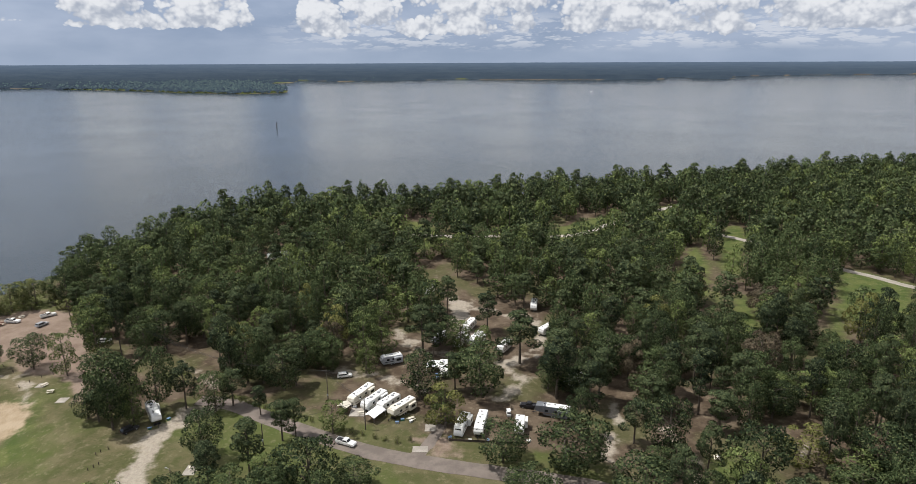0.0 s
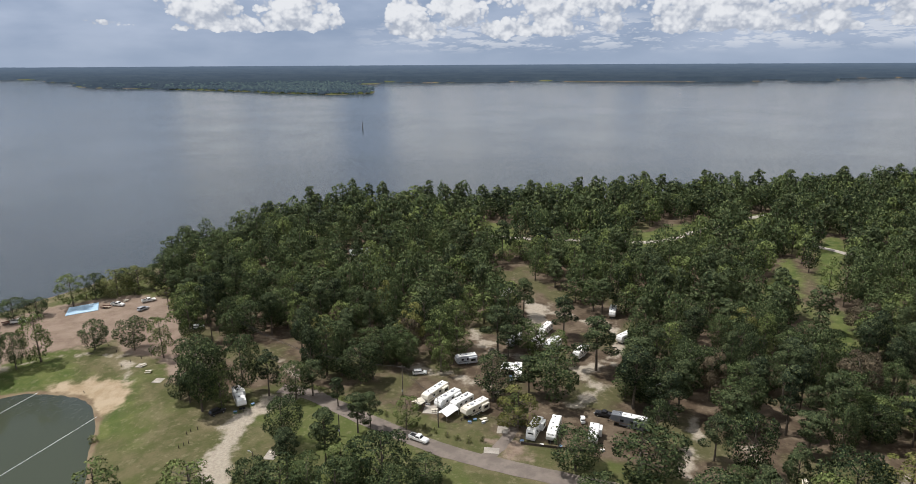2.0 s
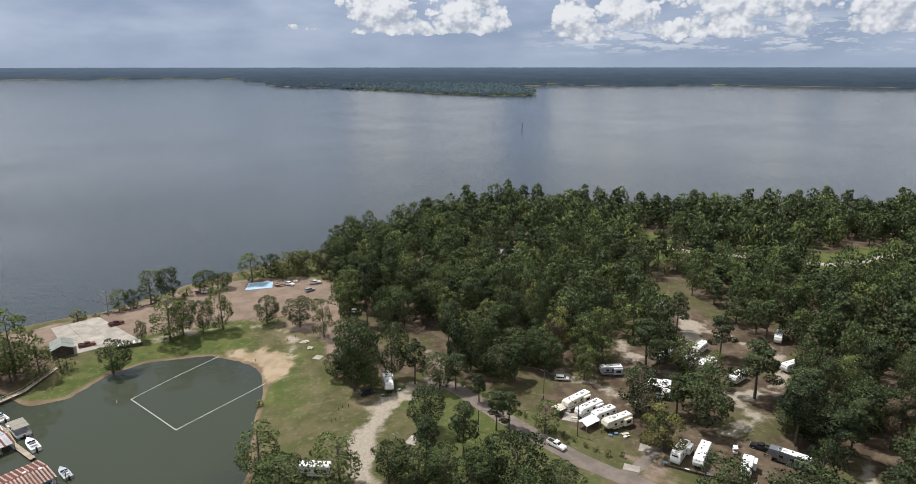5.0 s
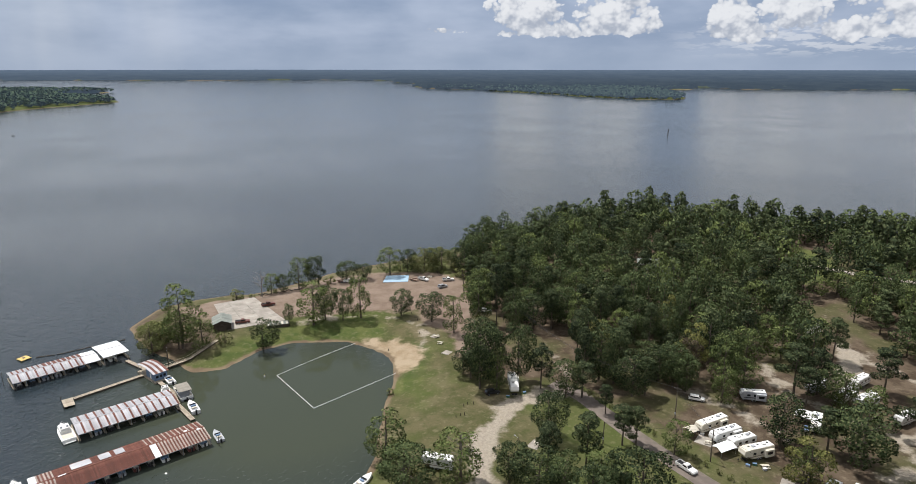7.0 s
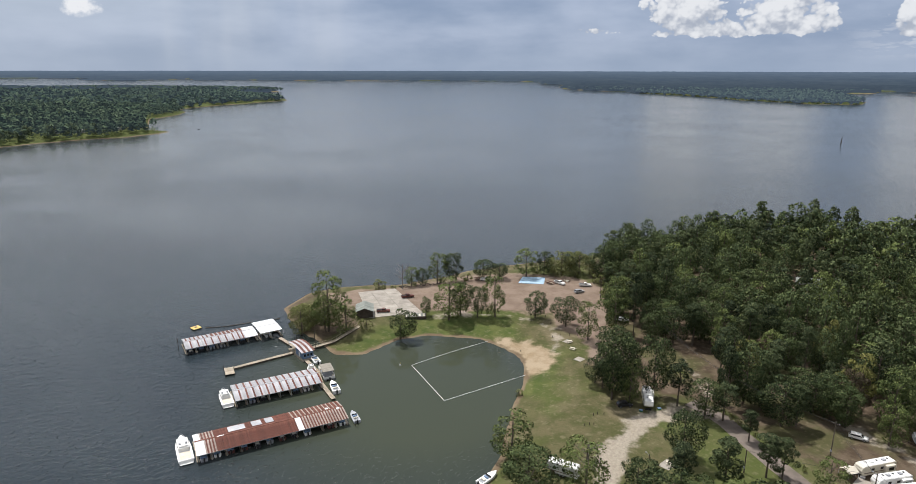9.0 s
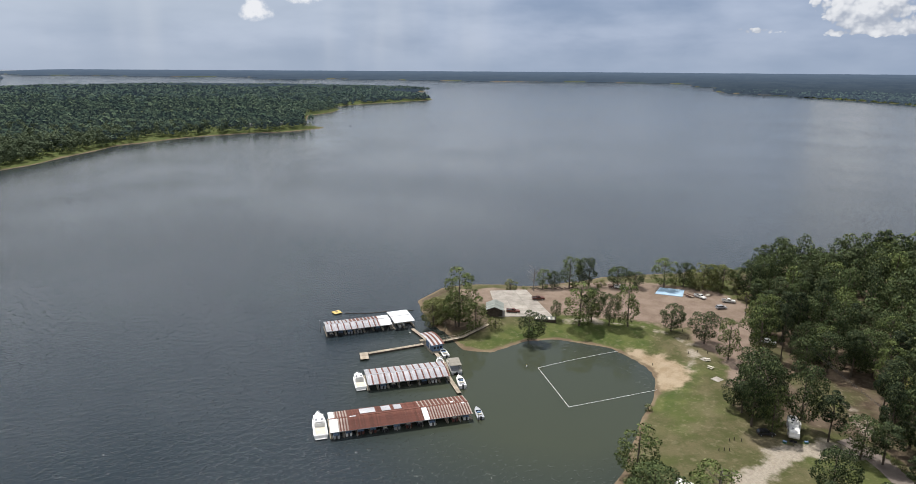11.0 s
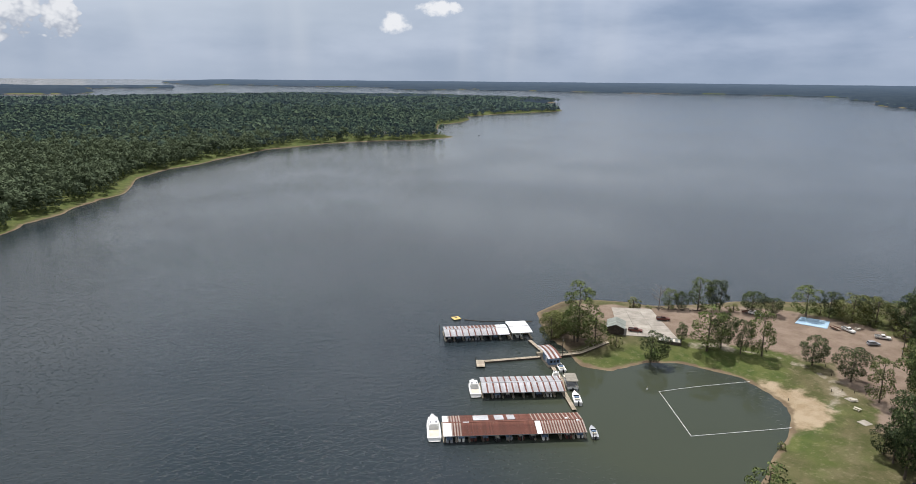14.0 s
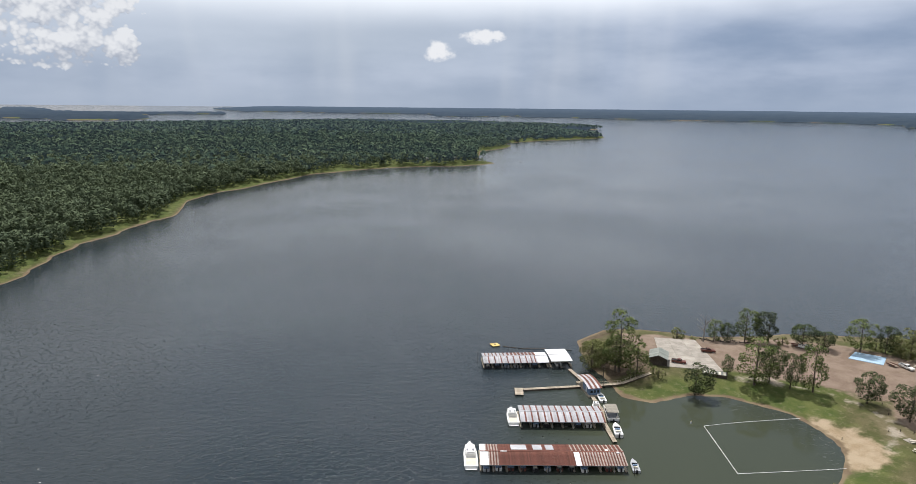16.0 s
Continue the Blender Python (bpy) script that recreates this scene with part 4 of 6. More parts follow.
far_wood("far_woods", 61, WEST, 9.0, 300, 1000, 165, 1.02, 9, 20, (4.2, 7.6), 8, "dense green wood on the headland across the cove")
far_wood("bank_shrubs", 65, WEST, 14.0, 300, 1500, 34, 0.8, 2.5, 7.5, (1.6, 3.4), 4, "low green shrubs on the headland bank", leaf=YOUNG, inner=15)
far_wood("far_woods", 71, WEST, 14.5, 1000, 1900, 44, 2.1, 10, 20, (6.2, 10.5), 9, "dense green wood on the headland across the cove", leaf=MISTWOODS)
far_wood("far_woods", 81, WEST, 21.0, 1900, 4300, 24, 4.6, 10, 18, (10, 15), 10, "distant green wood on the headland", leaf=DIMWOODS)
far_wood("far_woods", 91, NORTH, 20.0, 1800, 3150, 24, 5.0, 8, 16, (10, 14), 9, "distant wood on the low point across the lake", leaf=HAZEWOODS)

# ---- roads and slabs ----


def smooth_line(pts, steps=6):
    p = [Vector((*q, 0)) for q in (pts[0], *pts, pts[-1])]
    out = []
    for a, b, c, d in zip(p, p[1:], p[2:], p[3:]):
        for k in range(steps):
            t = k / steps
            out.append(0.5 * (2 * b + (c - a) * t + (2 * a - 5 * b + 4 * c - d) * t * t + (3 * b - a - 3 * c + d) * t**3))
    return out + [p[-1]]


def strip(name, pts, width, lift, material, label, category, ragged=0.35):
    line = smooth_line(pts)
    rings = []
    for k, p in enumerate(line):
        d = (line[min(k + 1, len(line) - 1)] - line[max(k - 1, 0)]).normalized()
        side = Vector((-d.y, d.x, 0))
        a = width / 2 + ragged * noise.noise((k * 0.7, 1.0, width))
        b = width / 2 + ragged * noise.noise((k * 0.7, 9.0, width))
        z = max(gz(p.x, p.y), 0.3) + lift
        l, r = p + side * a, p - side * b
        rings.append([(l.x, l.y, z), (l.x, l.y, z - 0.25), (r.x, r.y, z - 0.25), (r.x, r.y, z)])
    return tagged(new(name, to_mesh(name, loft(rings), material)), label, category, kind="structure")


strip("road", [(-96, 163), (-86, 162), (-67, 153.5), (-51, 147), (-37, 142), (-19, 138.5), (-2, 136.5), (16, 134), (34, 128), (50, 116)], 5.6, 0.05, ASPHALT, "worn brownish-grey asphalt camp road", "road")
strip("driveway", [(-26.5, 141.6), (-24.2, 146.5), (-22.6, 152.5), (-21.8, 157)], 3.4, 0.045, ASPHALT, "patched old asphalt driveway off the camp road", "driveway")
strip("road", [(-67, 356), (-33, 355.5), (-13, 359), (27, 364), (50, 390), (91, 437), (114, 455), (150, 470)], 5.0, 0.06, CONCRETE, "pale gravel park road through the wood", "road")
strip("road", [(92, 398), (104, 382), (112, 373), (124, 360), (145, 322), (163, 301), (173, 288), (204, 262)], 4.6, 0.06, CONCRETE, "pale gravel park road across the meadow", "road")


def slab(name, corners, nx, ny, thick, material, label, category, lift=0.06):
    """A poured slab of separate bays between four corners."""
    mid = Vector((sum(c[0] for c in corners) / 4, sum(c[1] for c in corners) / 4, 0))
    base = gz(mid.x, mid.y)
    ob = thing(name, pose(mid.x, mid.y, base), label, category)
    a, b, c, d = (Vector((*q, 0)) - mid for q in corners)
    for i in range(nx):
        for j in range(ny):
            def spot(u, v):
                return a.lerp(b, u).lerp(d.lerp(c, u), v)
            e = 0.0016
            ring = [spot(i / nx + e, j / ny + e), spot((i + 1) / nx - e, j / ny + e), spot((i + 1) / nx - e, (j + 1) / ny - e), spot(i / nx + e, (j + 1) / ny - e)]
            part("panel", loft([[(p.x, p.y, lift - thick) for p in ring], [(p.x, p.y, lift + 0.01 * ((i * 7 + j * 3) % 3)) for p in ring]]), material, ob)
    return ob


slab("concrete_slab", [(-244.5, 132), (-239, 148), (-206, 140.8), (-214.7, 120.4)], 3, 5, 0.3, CONCRETE, "large bare pale concrete slab on the point", "slab", 0.12)
slab("painted_slab", [(-215.9, 206.4), (-208.3, 214.2), (-201.8, 206.7), (-210.2, 198.3)], 2, 2, 0.3, BLUESLAB, "pale blue painted slab on the clay lot", "slab", 0.18)
for x, y, w, l in ((-149.5, 167, 2.6, 3.2), (-136.6, 159.1, 2.8, 3.4), (-80.8, 130.3, 3.0, 4.6), (-24.4, 155.2, 3, 4), (-25.6, 144.8, 4, 3), (-46.4, 161.2, 4.6, 5)):
    slab("concrete_pad", [(x - w / 2, y - l / 2), (x + w / 2, y - l / 2 + 0.4), (x + w / 2 - 0.3, y + l / 2), (x - w / 2 - 0.3, y + l / 2 - 0.4)], 1, 1, 0.3, CONCRETE, "small concrete picnic pad on grass", "pad", 0.1)

# ---- marina ----


def sheet_mesh(width, run, drop, side):
    """A ribbed roof sheet from the ridge down one slope; side is 1 or -1 across the roof."""
    ribs, rings = 4, []
    for k in range(ribs * 3 + 1):
        rings.append((k * width / (ribs * 3), 0.05 if k % 3 == 1 else 0.0))
    bm = bmesh.new()
    rows = [[bm.verts.new((x, side * run * s, h - drop * s)) for s in (0.0, 0.5, 1.0)] for x, h in rings]
    for a, b in zip(rows, rows[1:]):
        for k in range(2):
            bm.faces.new((a[k], b[k], b[k + 1], a[k + 1]))
    return bm


def boat_dock(m, length, width, eave, ridge, sheet, near, far, label, slips=3.6, roof_lift=0.0):
    """A floating dock with a low gabled sheet roof on posts: walkway, fingers, posts, rails and roof sheets."""
    ob = thing("boat_dock", m, label, "boat dock", "covered docks of the marina")
    n = round(length / sheet)
    sheet = length / n
    meshes = {}
    for side, pattern in ((-1, near), (1, far)):
        for k in range(n):
            mat = pattern((k + 0.5) / n, k)
            key = (side, mat.name)
            if key not in meshes:
                meshes[key] = to_mesh("roof_panel", sheet_mesh(sheet * 0.985, width / 2, ridge - eave, side), mat)
            part("roof_panel", meshes[key], None, ob, at=pose(k * sheet, 0, ridge + roof_lift))
    part("ridge_cap", block(bmesh.new(), 0, length, -0.22, 0.22, ridge + roof_lift + 0.02, ridge + roof_lift + 0.09, 0.02), RUST if length > 40 else SHEET, ob)
    part("walkway", box(0, length, -0.9, 0.9, 0.2, 0.5, 0.04), PLANK, ob, "weathered plank walkway")
    posts = round(length / slips)
    post = to_mesh("post", rod(bmesh.new(), (0, 0, -1.5), (0, 0, 1.0), 0.1, n=8), STEEL)
    finger = to_mesh("finger_pier", box(-0.35, 0.35, -width / 2 + 0.3, -0.9, 0.15, 0.45, 0.03), PLANK)
    beam = to_mesh("rafter", box(-0.06, 0.06, -width / 2 + 0.1, width / 2 - 0.1, eave - 0.25, eave - 0.08), DARKWOOD)
    for k in range(posts + 1):
        x = min(max(k * length / posts, 0.25), length - 0.25)
        for y in (-width / 2 + 0.25, width / 2 - 0.25, -0.95, 0.95):
            h = eave + roof_lift - 0.12 if abs(y) > 1 else ridge + roof_lift - 0.35
            part("post", post, None, ob, at=Matrix.LocRotScale((x, y, h - 1.0), None, (1, 1, 1)))
            if k % 2 == 0 or abs(y) > 1:
                part("lower_post", post, None, ob, at=pose(x, y, 0.6))
        part("rafter", beam, None, ob, at=pose(x, 0, roof_lift))
        part("finger_pier", finger, None, ob, at=pose(x, 0, 0))
        part("finger_pier", finger, None, ob, at=pose(x, 0, 0, 0, 0, 180))
    for y in (-width / 2 + 0.2, width / 2 - 0.2):
        part("edge_beam", box(0, length, y - 0.07, y + 0.07, eave + roof_lift - 0.26, eave + roof_lift - 0.02), WHITE if roof_lift else GREYPAINT, ob)
    for x in (0.3, length - 0.3):
        part("float_tank", box(x - 0.3, x + 0.3, -width / 2 + 0.3, width / 2 - 0.3, -0.4, 0.28, 0.05), DARKWOOD, ob)
    return ob


def stripes(k, every, odd, even):
    return odd if k % every == every - 1 else even


def c_near(s, k):
    if s < 0.055 or 0.655 < s < 0.69:
        return NEWSHEET
    return (stripes(k, 2, RUST, PINKSHEET) if k % 5 else PINKSHEET) if s < 0.14 else (RUST if s < 0.69 else stripes(k, 2, RUST, PINKSHEET))


def c_far(s, k):
    if s < 0.04:
        return NEWSHEET
    return stripes(k, 2, RUST, PINKSHEET) if s < 0.14 else (RUST if s < 0.62 or k % 3 else PINKSHEET)


def b_roof(s, k):
    return stripes(k, 4, RUST, SHEET)


def a_near(s, k):
    return NEWSHEET if s > 0.83 else stripes(k, 5, RUST, SHEET) if s < 0.7 else stripes(k, 3, RUST, SHEET)


def a_far(s, k):
    return NEWSHEET if s > 0.83 else (stripes(k, 3, RUST, SHEET) if s < 0.4 else (SHEET if k % 3 == 1 else RUST))


dock_c = boat_dock(pose(-163.8, 37.1, 0, 0, 0, 80.0), 41.3, 11.4, 2.3, 3.3, 0.4, c_near, c_far, "long covered boat dock with a rust-red sheet roof")
for a, b in ((0.22, 0.33), (0.375, 0.44), (0.465, 0.52)):
    v = [(41.3 * a, 1.1, 3.18), (41.3 * b, 1.1, 3.18), (41.3 * b, 5.0, 2.5), (41.3 * a, 5.0, 2.5)]
    part("patch_sheet", loft([[(x, y, z) for x, y, z in v], [(x, y, z + 0.05) for x, y, z in v]]), SHEET, dock_c, "pale replacement roof sheet")
for x, y in ((36.2, 0.5), (39.2, -0.8)):
    part("patch_sheet", box(x, x + 0.8, y, y + 0.7, 3.16, 3.4, 0.02), NEWSHEET, dock_c)
part("patch_sheet", box(5.9, 7.7, -0.3, 0.1, 3.36, 3.42), NEWSHEET, dock_c)
boat_dock(pose(-186.3, 55.1, 0, 0, 0, 79.6), 27.1, 11.4, 2.3, 3.1, 0.52, b_roof, b_roof, "covered boat dock with a silver and rust striped roof")
boat_dock(pose(-234, 53.4, 0, 0, 0, 83.0), 25.8, 10.6, 2.3, 3.1, 0.5, a_near, a_far, "covered boat dock with a patched silver sheet roof")
boat_dock(pose(-231, 79.5, 0, 0, 0, 85.0), 8.4, 12.6, 2.7, 3.0, 0.8, lambda s, k: NEWSHEET, lambda s, k: NEWSHEET, "clean white roofed boat slip at the dock end", 4.0, 0.35)


def pier(name, pts, width, label):
    """A plank pier on floats along a line: planks one by one, stringers and piles."""
    ob = thing(name, pose(*pts[0], 0), label, "pier", "plank piers of the marina")
    for (x0, y0), (x1, y1) in zip(pts, pts[1:]):
        l = math.hypot(x1 - x0, y1 - y0)
        a = math.degrees(math.atan2(y1 - y0, x1 - x0))
        here = Matrix.Translation((x0 - pts[0][0], y0 - pts[0][1], 0)) @ pose(0, 0, 0, 0, 0, a)
        n = max(2, round(l / 0.6))
        plank = to_mesh("plank", box(0.02, l / n - 0.02, -width / 2, width / 2, 0.52, 0.6), PLANK)
        for k in range(n):
            part("plank", plank, None, ob, at=here @ pose(k * l / n, 0, 0.012 * (k % 3)))
        for y in (-width / 2 + 0.1, width / 2 - 0.1):
            part("stringer", box(0, l, y - 0.06, y + 0.06, -0.05, 0.53), DARKWOOD, ob, at=here)
        for k in range(max(2, round(l / 6))):
            part("pile", rod(bmesh.new(), (k * 6 + 0.4, width / 2 + 0.1, -2), (k * 6 + 0.4, width / 2 + 0.1, 1.3), 0.09, n=7), DARKWOOD, ob, at=here)
    return ob


pier("pier", [(-203.2, 60), (-208.6, 61.2)], 3.0, "square end platform of a plank pier")
pier("pier", [(-207.4, 62.6), (-206.6, 84.2)], 1.5, "narrow weathered plank pier over the water")
pier("pier", [(-222.2, 85.4), (-211.5, 86.4), (-206.5, 85.8), (-193, 84.6), (-187.9, 84.4), (-178.5, 81.4), (-166.9, 79.9)], 1.4, "plank walkway linking the covered docks")


def gangway():
    pts = [(-206.2, 88.4, 0.55), (-205.2, 99.3, 1.2), (-209.3, 112.7, 2.6)]
    ob = thing("gangway", pose(*pts[0][:2], 0), "weathered plank gangway with a low rail to the bank", "gangway")
    for (x0, y0, z0), (x1, y1, z1) in zip(pts, pts[1:]):
        o, d = Vector((x0 - pts[0][0], y0 - pts[0][1], z0)), Vector((x1 - x0, y1 - y0, z1 - z0))
        turn = d.to_track_quat("X", "Z").to_matrix().to_4x4()
        here, l = Matrix.Translation(o) @ turn, d.length
        plank = to_mesh("plank", box(0.02, 0.5, -0.7, 0.7, -0.03, 0.05), PLANK)
        for k in range(int(l / 0.52)):
            part("plank", plank, None, ob, at=here @ pose(k * 0.52, 0, 0))
        for y in (-0.68, 0.68):
            part("stringer", box(0, l, y - 0.05, y + 0.05, -0.35, -0.03), DARKWOOD, ob, at=here)
            part("rail", box(0, l, y - 0.04, y + 0.04, 0.85, 0.93), PLANK, ob, at=here)
            for k in range(int(l / 2.4) + 1):
                part("rail_post", box(k * 2.4, k * 2.4 + 0.09, y - 0.045, y + 0.045, -0.3, 0.86), PLANK, ob, at=here)
    return ob


gangway()


def dock_office():
    """A small blue hut under a striped curved roof on the walkway."""
    ob = thing("dock_office", pose(-210.4, 86.5, 0, 0, 0, -1.0), "small blue dock hut with a striped sheet roof", "hut")
    part("platform", box(-0.6, 12.4, -2.6, 2.6, -0.2, 0.5, 0.05), PLANK, ob)
    wall = part("wall", box(5.2, 11.6, -2.0, 2.0, 0.5, 2.9, 0.03), BLUE, ob, "blue painted wall")
    for y in (-1.2, 0.0, 1.2):
        part("window", box(11.58, 11.66, y - 0.4, y + 0.4, 1.4, 2.3, 0.01), GLASS, wall)
    part("door", box(8.0, 8.9, -2.06, -1.98, 0.52, 2.5, 0.01), WHITE, wall)
    for x in (0.2, 2.6):
        for y in (-2.2, 2.2):
            part("post", rod(bmesh.new(), (x, y, 0.4), (x, y, 3.0), 0.07), STEEL, ob)
    for k in range(6):
        y0, y1 = -2.6 + k * 5.2 / 6, -2.6 + (k + 1) * 5.2 / 6 - 0.02
        rings = []
        for j in range(9):
            x = -0.4 + 12.4 * j / 8
            z = 3.0 + 0.9 * math.sin(math.pi * (j / 8) * 0.9 + 0.15)
            rings.append([(x, y0, z), (x, y0, z + 0.05), (x, y1, z + 0.05), (x, y1, z)])
        part("roof_panel", loft(rings), SHEET if k % 2 == 0 else RUST, ob)
    return ob


dock_office()
HULLS = {}


def hull_mesh(length, beam, deep, material):
    key = (length, beam, deep, material.name)
    if key not in HULLS:
        rings = []
        for s in (0, 0.25, 0.5, 0.7, 0.85, 0.95, 1.0):
            half = beam / 2 * (1.0 if s < 0.5 else max(0.03, 1 - ((s - 0.5) / 0.5) ** 2.2))
            keel, up = -0.35 + 0.5 * max(0, s - 0.75) * 3, deep + 0.25 * s * s
            x = s * length
            rings.append([(x, -half, up), (x, -half * 0.86, 0.02), (x, 0, keel), (x, half * 0.86, 0.02), (x, half, up), (x, half * 0.8, up + 0.04), (x, -half * 0.8, up + 0.04)])
        bm = loft(rings)
        HULLS[key] = to_mesh("hull", bm, material)
    return HULLS[key]


def boat(m, length, beam, kind, label, paint=None):
    """A boat with its stern at the origin and its bow along x."""
    paint = paint or WHITE
    ob = thing("boat", m, label, "boat", "boats at the marina")
    if kind == "pontoon":
        for y in (-beam * 0.36, beam * 0.36):
            tube = rod(bmesh.new(), (0, y, 0.15), (length * 0.9, y, 0.15), 0.34, n=10)
            part("pontoon", rod(tube, (length * 0.9, y, 0.15), (length, y, 0.3), 0.34, 0.06, 10), STEEL, ob)
        part("deck", box(0.1, length - 0.3, -beam / 2, beam / 2, 0.5, 0.62, 0.03), GREYPAINT, ob)
        for x0, x1, y0, y1 in ((0.2, length - 0.5, -beam / 2, -beam / 2 + 0.07), (0.2, length - 0.5, beam / 2 - 0.07, beam / 2), (0.2, 0.27, -beam / 2, beam / 2), (length - 0.57, length - 0.5, -beam / 2, beam / 2)):
            part("rail_panel", box(x0, x1, y0, y1, 0.62, 1.35, 0.01), paint, ob)
        for x0, y0 in ((0.5, -beam / 2 + 0.15), (length - 2.6, -beam / 2 + 0.15), (length - 2.6, beam / 2 - 0.75)):
            part("seat", box(x0, x0 + 1.7, y0, y0 + 0.6, 0.62, 1.15, 0.06), CREAM, ob)
        top = 2.75
        part("canopy", box(length * 0.12, length * 0.72, -beam / 2 - 0.05, beam / 2 + 0.05, top, top + 0.14, 0.05), CANVAS, ob, "tan canvas canopy")
        for x in (length * 0.14, length * 0.7):
            for y in (-beam / 2 + 0.05, beam / 2 - 0.05):
                part("canopy_pole", rod(bmesh.new(), (x, y, 0.6), (x, y, top), 0.03), STEEL, ob)
        part("outboard", box(-0.5, 0.05, -0.25, 0.25, 0.2, 1.2, 0.1), BLACKPAINT, ob)
        return ob
    deep = 0.75 if length < 7.5 else 1.15
    part("hull", hull_mesh(length, beam, deep, paint), None, ob)
    if kind == "cruiser":
        part("cabin", box(length * 0.34, length * 0.74, -beam * 0.36, beam * 0.36, deep, deep + 1.15, 0.14), WHITE, ob)
        part("windscreen", box(length * 0.66, length * 0.745, -beam * 0.33, beam * 0.33, deep + 0.55, deep + 1.0, 0.05), GLASS, ob, "dark tinted windscreen")
        for y in (-beam * 0.365, beam * 0.365):
            part("side_window", box(length * 0.38, length * 0.64, y - 0.03, y + 0.03, deep + 0.5, deep + 0.9, 0.02), GLASS, ob)
        part("flybridge", box(length * 0.36, length * 0.58, -beam * 0.3, beam * 0.3, deep + 1.15, deep + 1.6, 0.1), WHITE, ob)
        part("cockpit", box(length * 0.04, length * 0.32, -beam * 0.36, beam * 0.36, deep + 0.02, deep + 0.1, 0.02), CREAM, ob)
        for y in (-0.5, 0.3):
            part("seat", box(length * 0.42, length * 0.46, beam * y * 0.5, beam * y * 0.5 + 0.5, deep + 1.6, deep + 2.0, 0.06), GREYPAINT, ob)
        part("hatch", box(length * 0.82, length * 0.86, -0.3, 0.3, deep + 0.2, deep + 0.3, 0.02), GLASS, ob)
        part("swim_platform", box(-0.7, 0.02, -beam * 0.4, beam * 0.4, 0.25, 0.38, 0.03), WHITE, ob)
        for y in (-1, 1):
            part("bow_rail", rod(bmesh.new(), (length * 0.6, y * beam * 0.46, deep + 0.6), (length * 0.97, y * 0.12, deep + 0.85), 0.025), STEEL, ob)
    else:
        part("cockpit", box(length * 0.08, length * 0.52, -beam * 0.34, beam * 0.34, deep - 0.1, deep + 0.07, 0.03), GREYPAINT, ob)
        part("windscreen", box(length * 0.5, length * 0.56, -beam * 0.36, beam * 0.36, deep + 0.05, deep + 0.5, 0.04), GLASS, ob)
        for x in (0.2, 0.38):
            part("seat", box(length * x, length * x + 0.5, -beam * 0.28, beam * 0.28, deep + 0.05, deep + 0.45, 0.06), CREAM if x < 0.3 else BLUE, ob)
        part("outboard", box(-0.55, 0.02, -0.22, 0.22, 0.1, deep + 0.45, 0.1), BLACKPAINT, ob)
        if kind == "covered":
            part("cover", box(length * 0.05, length * 0.72, -beam * 0.44, beam * 0.44, deep + 0.05, deep + 0.55, 0.2), BLUE, ob, "faded blue boat cover")
    return ob


boat(pose(-160.0, 33.9, 0, 0, 0, 171), 13.2, 4.0, "cruiser", "long white cabin cruiser moored at the dock end")
boat(pose(-182.6, 52.4, 0, 0, 0, 171), 10.5, 3.7, "cruiser", "white cabin cruiser moored beside a covered dock")
boat(pose(-179.6, 85.0, 0, 0, 0, 166), 10.4, 3.8, "pontoon", "pontoon houseboat with a tan canopy")
boat(pose(-186.6, 82.0, 0, 0, 0, 160), 7.0, 2.7, "cruiser", "white cruiser tied behind the covered dock")
boat(pose(-193.4, 87.4, 0, 0, 0, 172), 7.0, 2.5, "open", "white runabout by the walkway")
boat(pose(-169.9, 82.6, 0, 0, 0, 166), 7.6, 2.6, "open", "white runabout with a dark open cockpit")
boat(pose(-150.6, 79.2, 0, 0, 0, 166), 6.2, 2.2, "open", "small grey-blue fishing boat at the dock end", GREYPAINT)
boat(pose(-226.5, 82.6, 0, 0, 0, 175), 7.4, 2.5, "open", "white runabout under the white roofed slip")
boat(pose(-106.4, 88.8, 0.1, 0, -3, 95), 6.4, 2.3, "open", "small white boat drawn up on the cove bank")
boat(pose(-1150, 326, 0, 0, 0, 20), 5.5, 2.2, "open", "small dark boat far out on the lake", DARKGREY)
boat(pose(203, 2210, 0, 0, 0, 20), 8, 2.6, "open", "small boat far out on the lake")
slip_rng = random.Random(8)
for (ox, oy, turn), count, gap, wide in (((-163.8, 37.1, 80.0), 12, 3.44, 11.4), ((-186.3, 55.1, 79.6), 8, 3.38, 11.4), ((-234, 53.4, 83.0), 7, 3.68, 10.6)):
    for k in range(count):
        if slip_rng.random() < 0.8:
            l = slip_rng.uniform(4.2, 4.7)
            kind = slip_rng.choice(["open", "covered", "open", "covered"])
            # hull paints lean dark to stand in for the shade under the roofs
            boat(pose(ox, oy, 0, 0, 0, turn) @ pose((k + 0.5) * gap, -wide / 2 + (0.75 if k % 4 else 0.2), 0, 0, 0, 90), round(l, 1), 1.9, kind, "small runabout moored under the dock roof", slip_rng.choice([GREYPAINT, GREYPAINT, BLACKPAINT, RED, WHITE]))
raft = thing("swim_raft", pose(-252.4, 63, 0, 0, 0, 12), "faded yellow square swim raft", "raft")
part("deck", box(-1.7, 1.7, -1.7, 1.7, 0.25, 0.45, 0.05), ORANGE, raft)
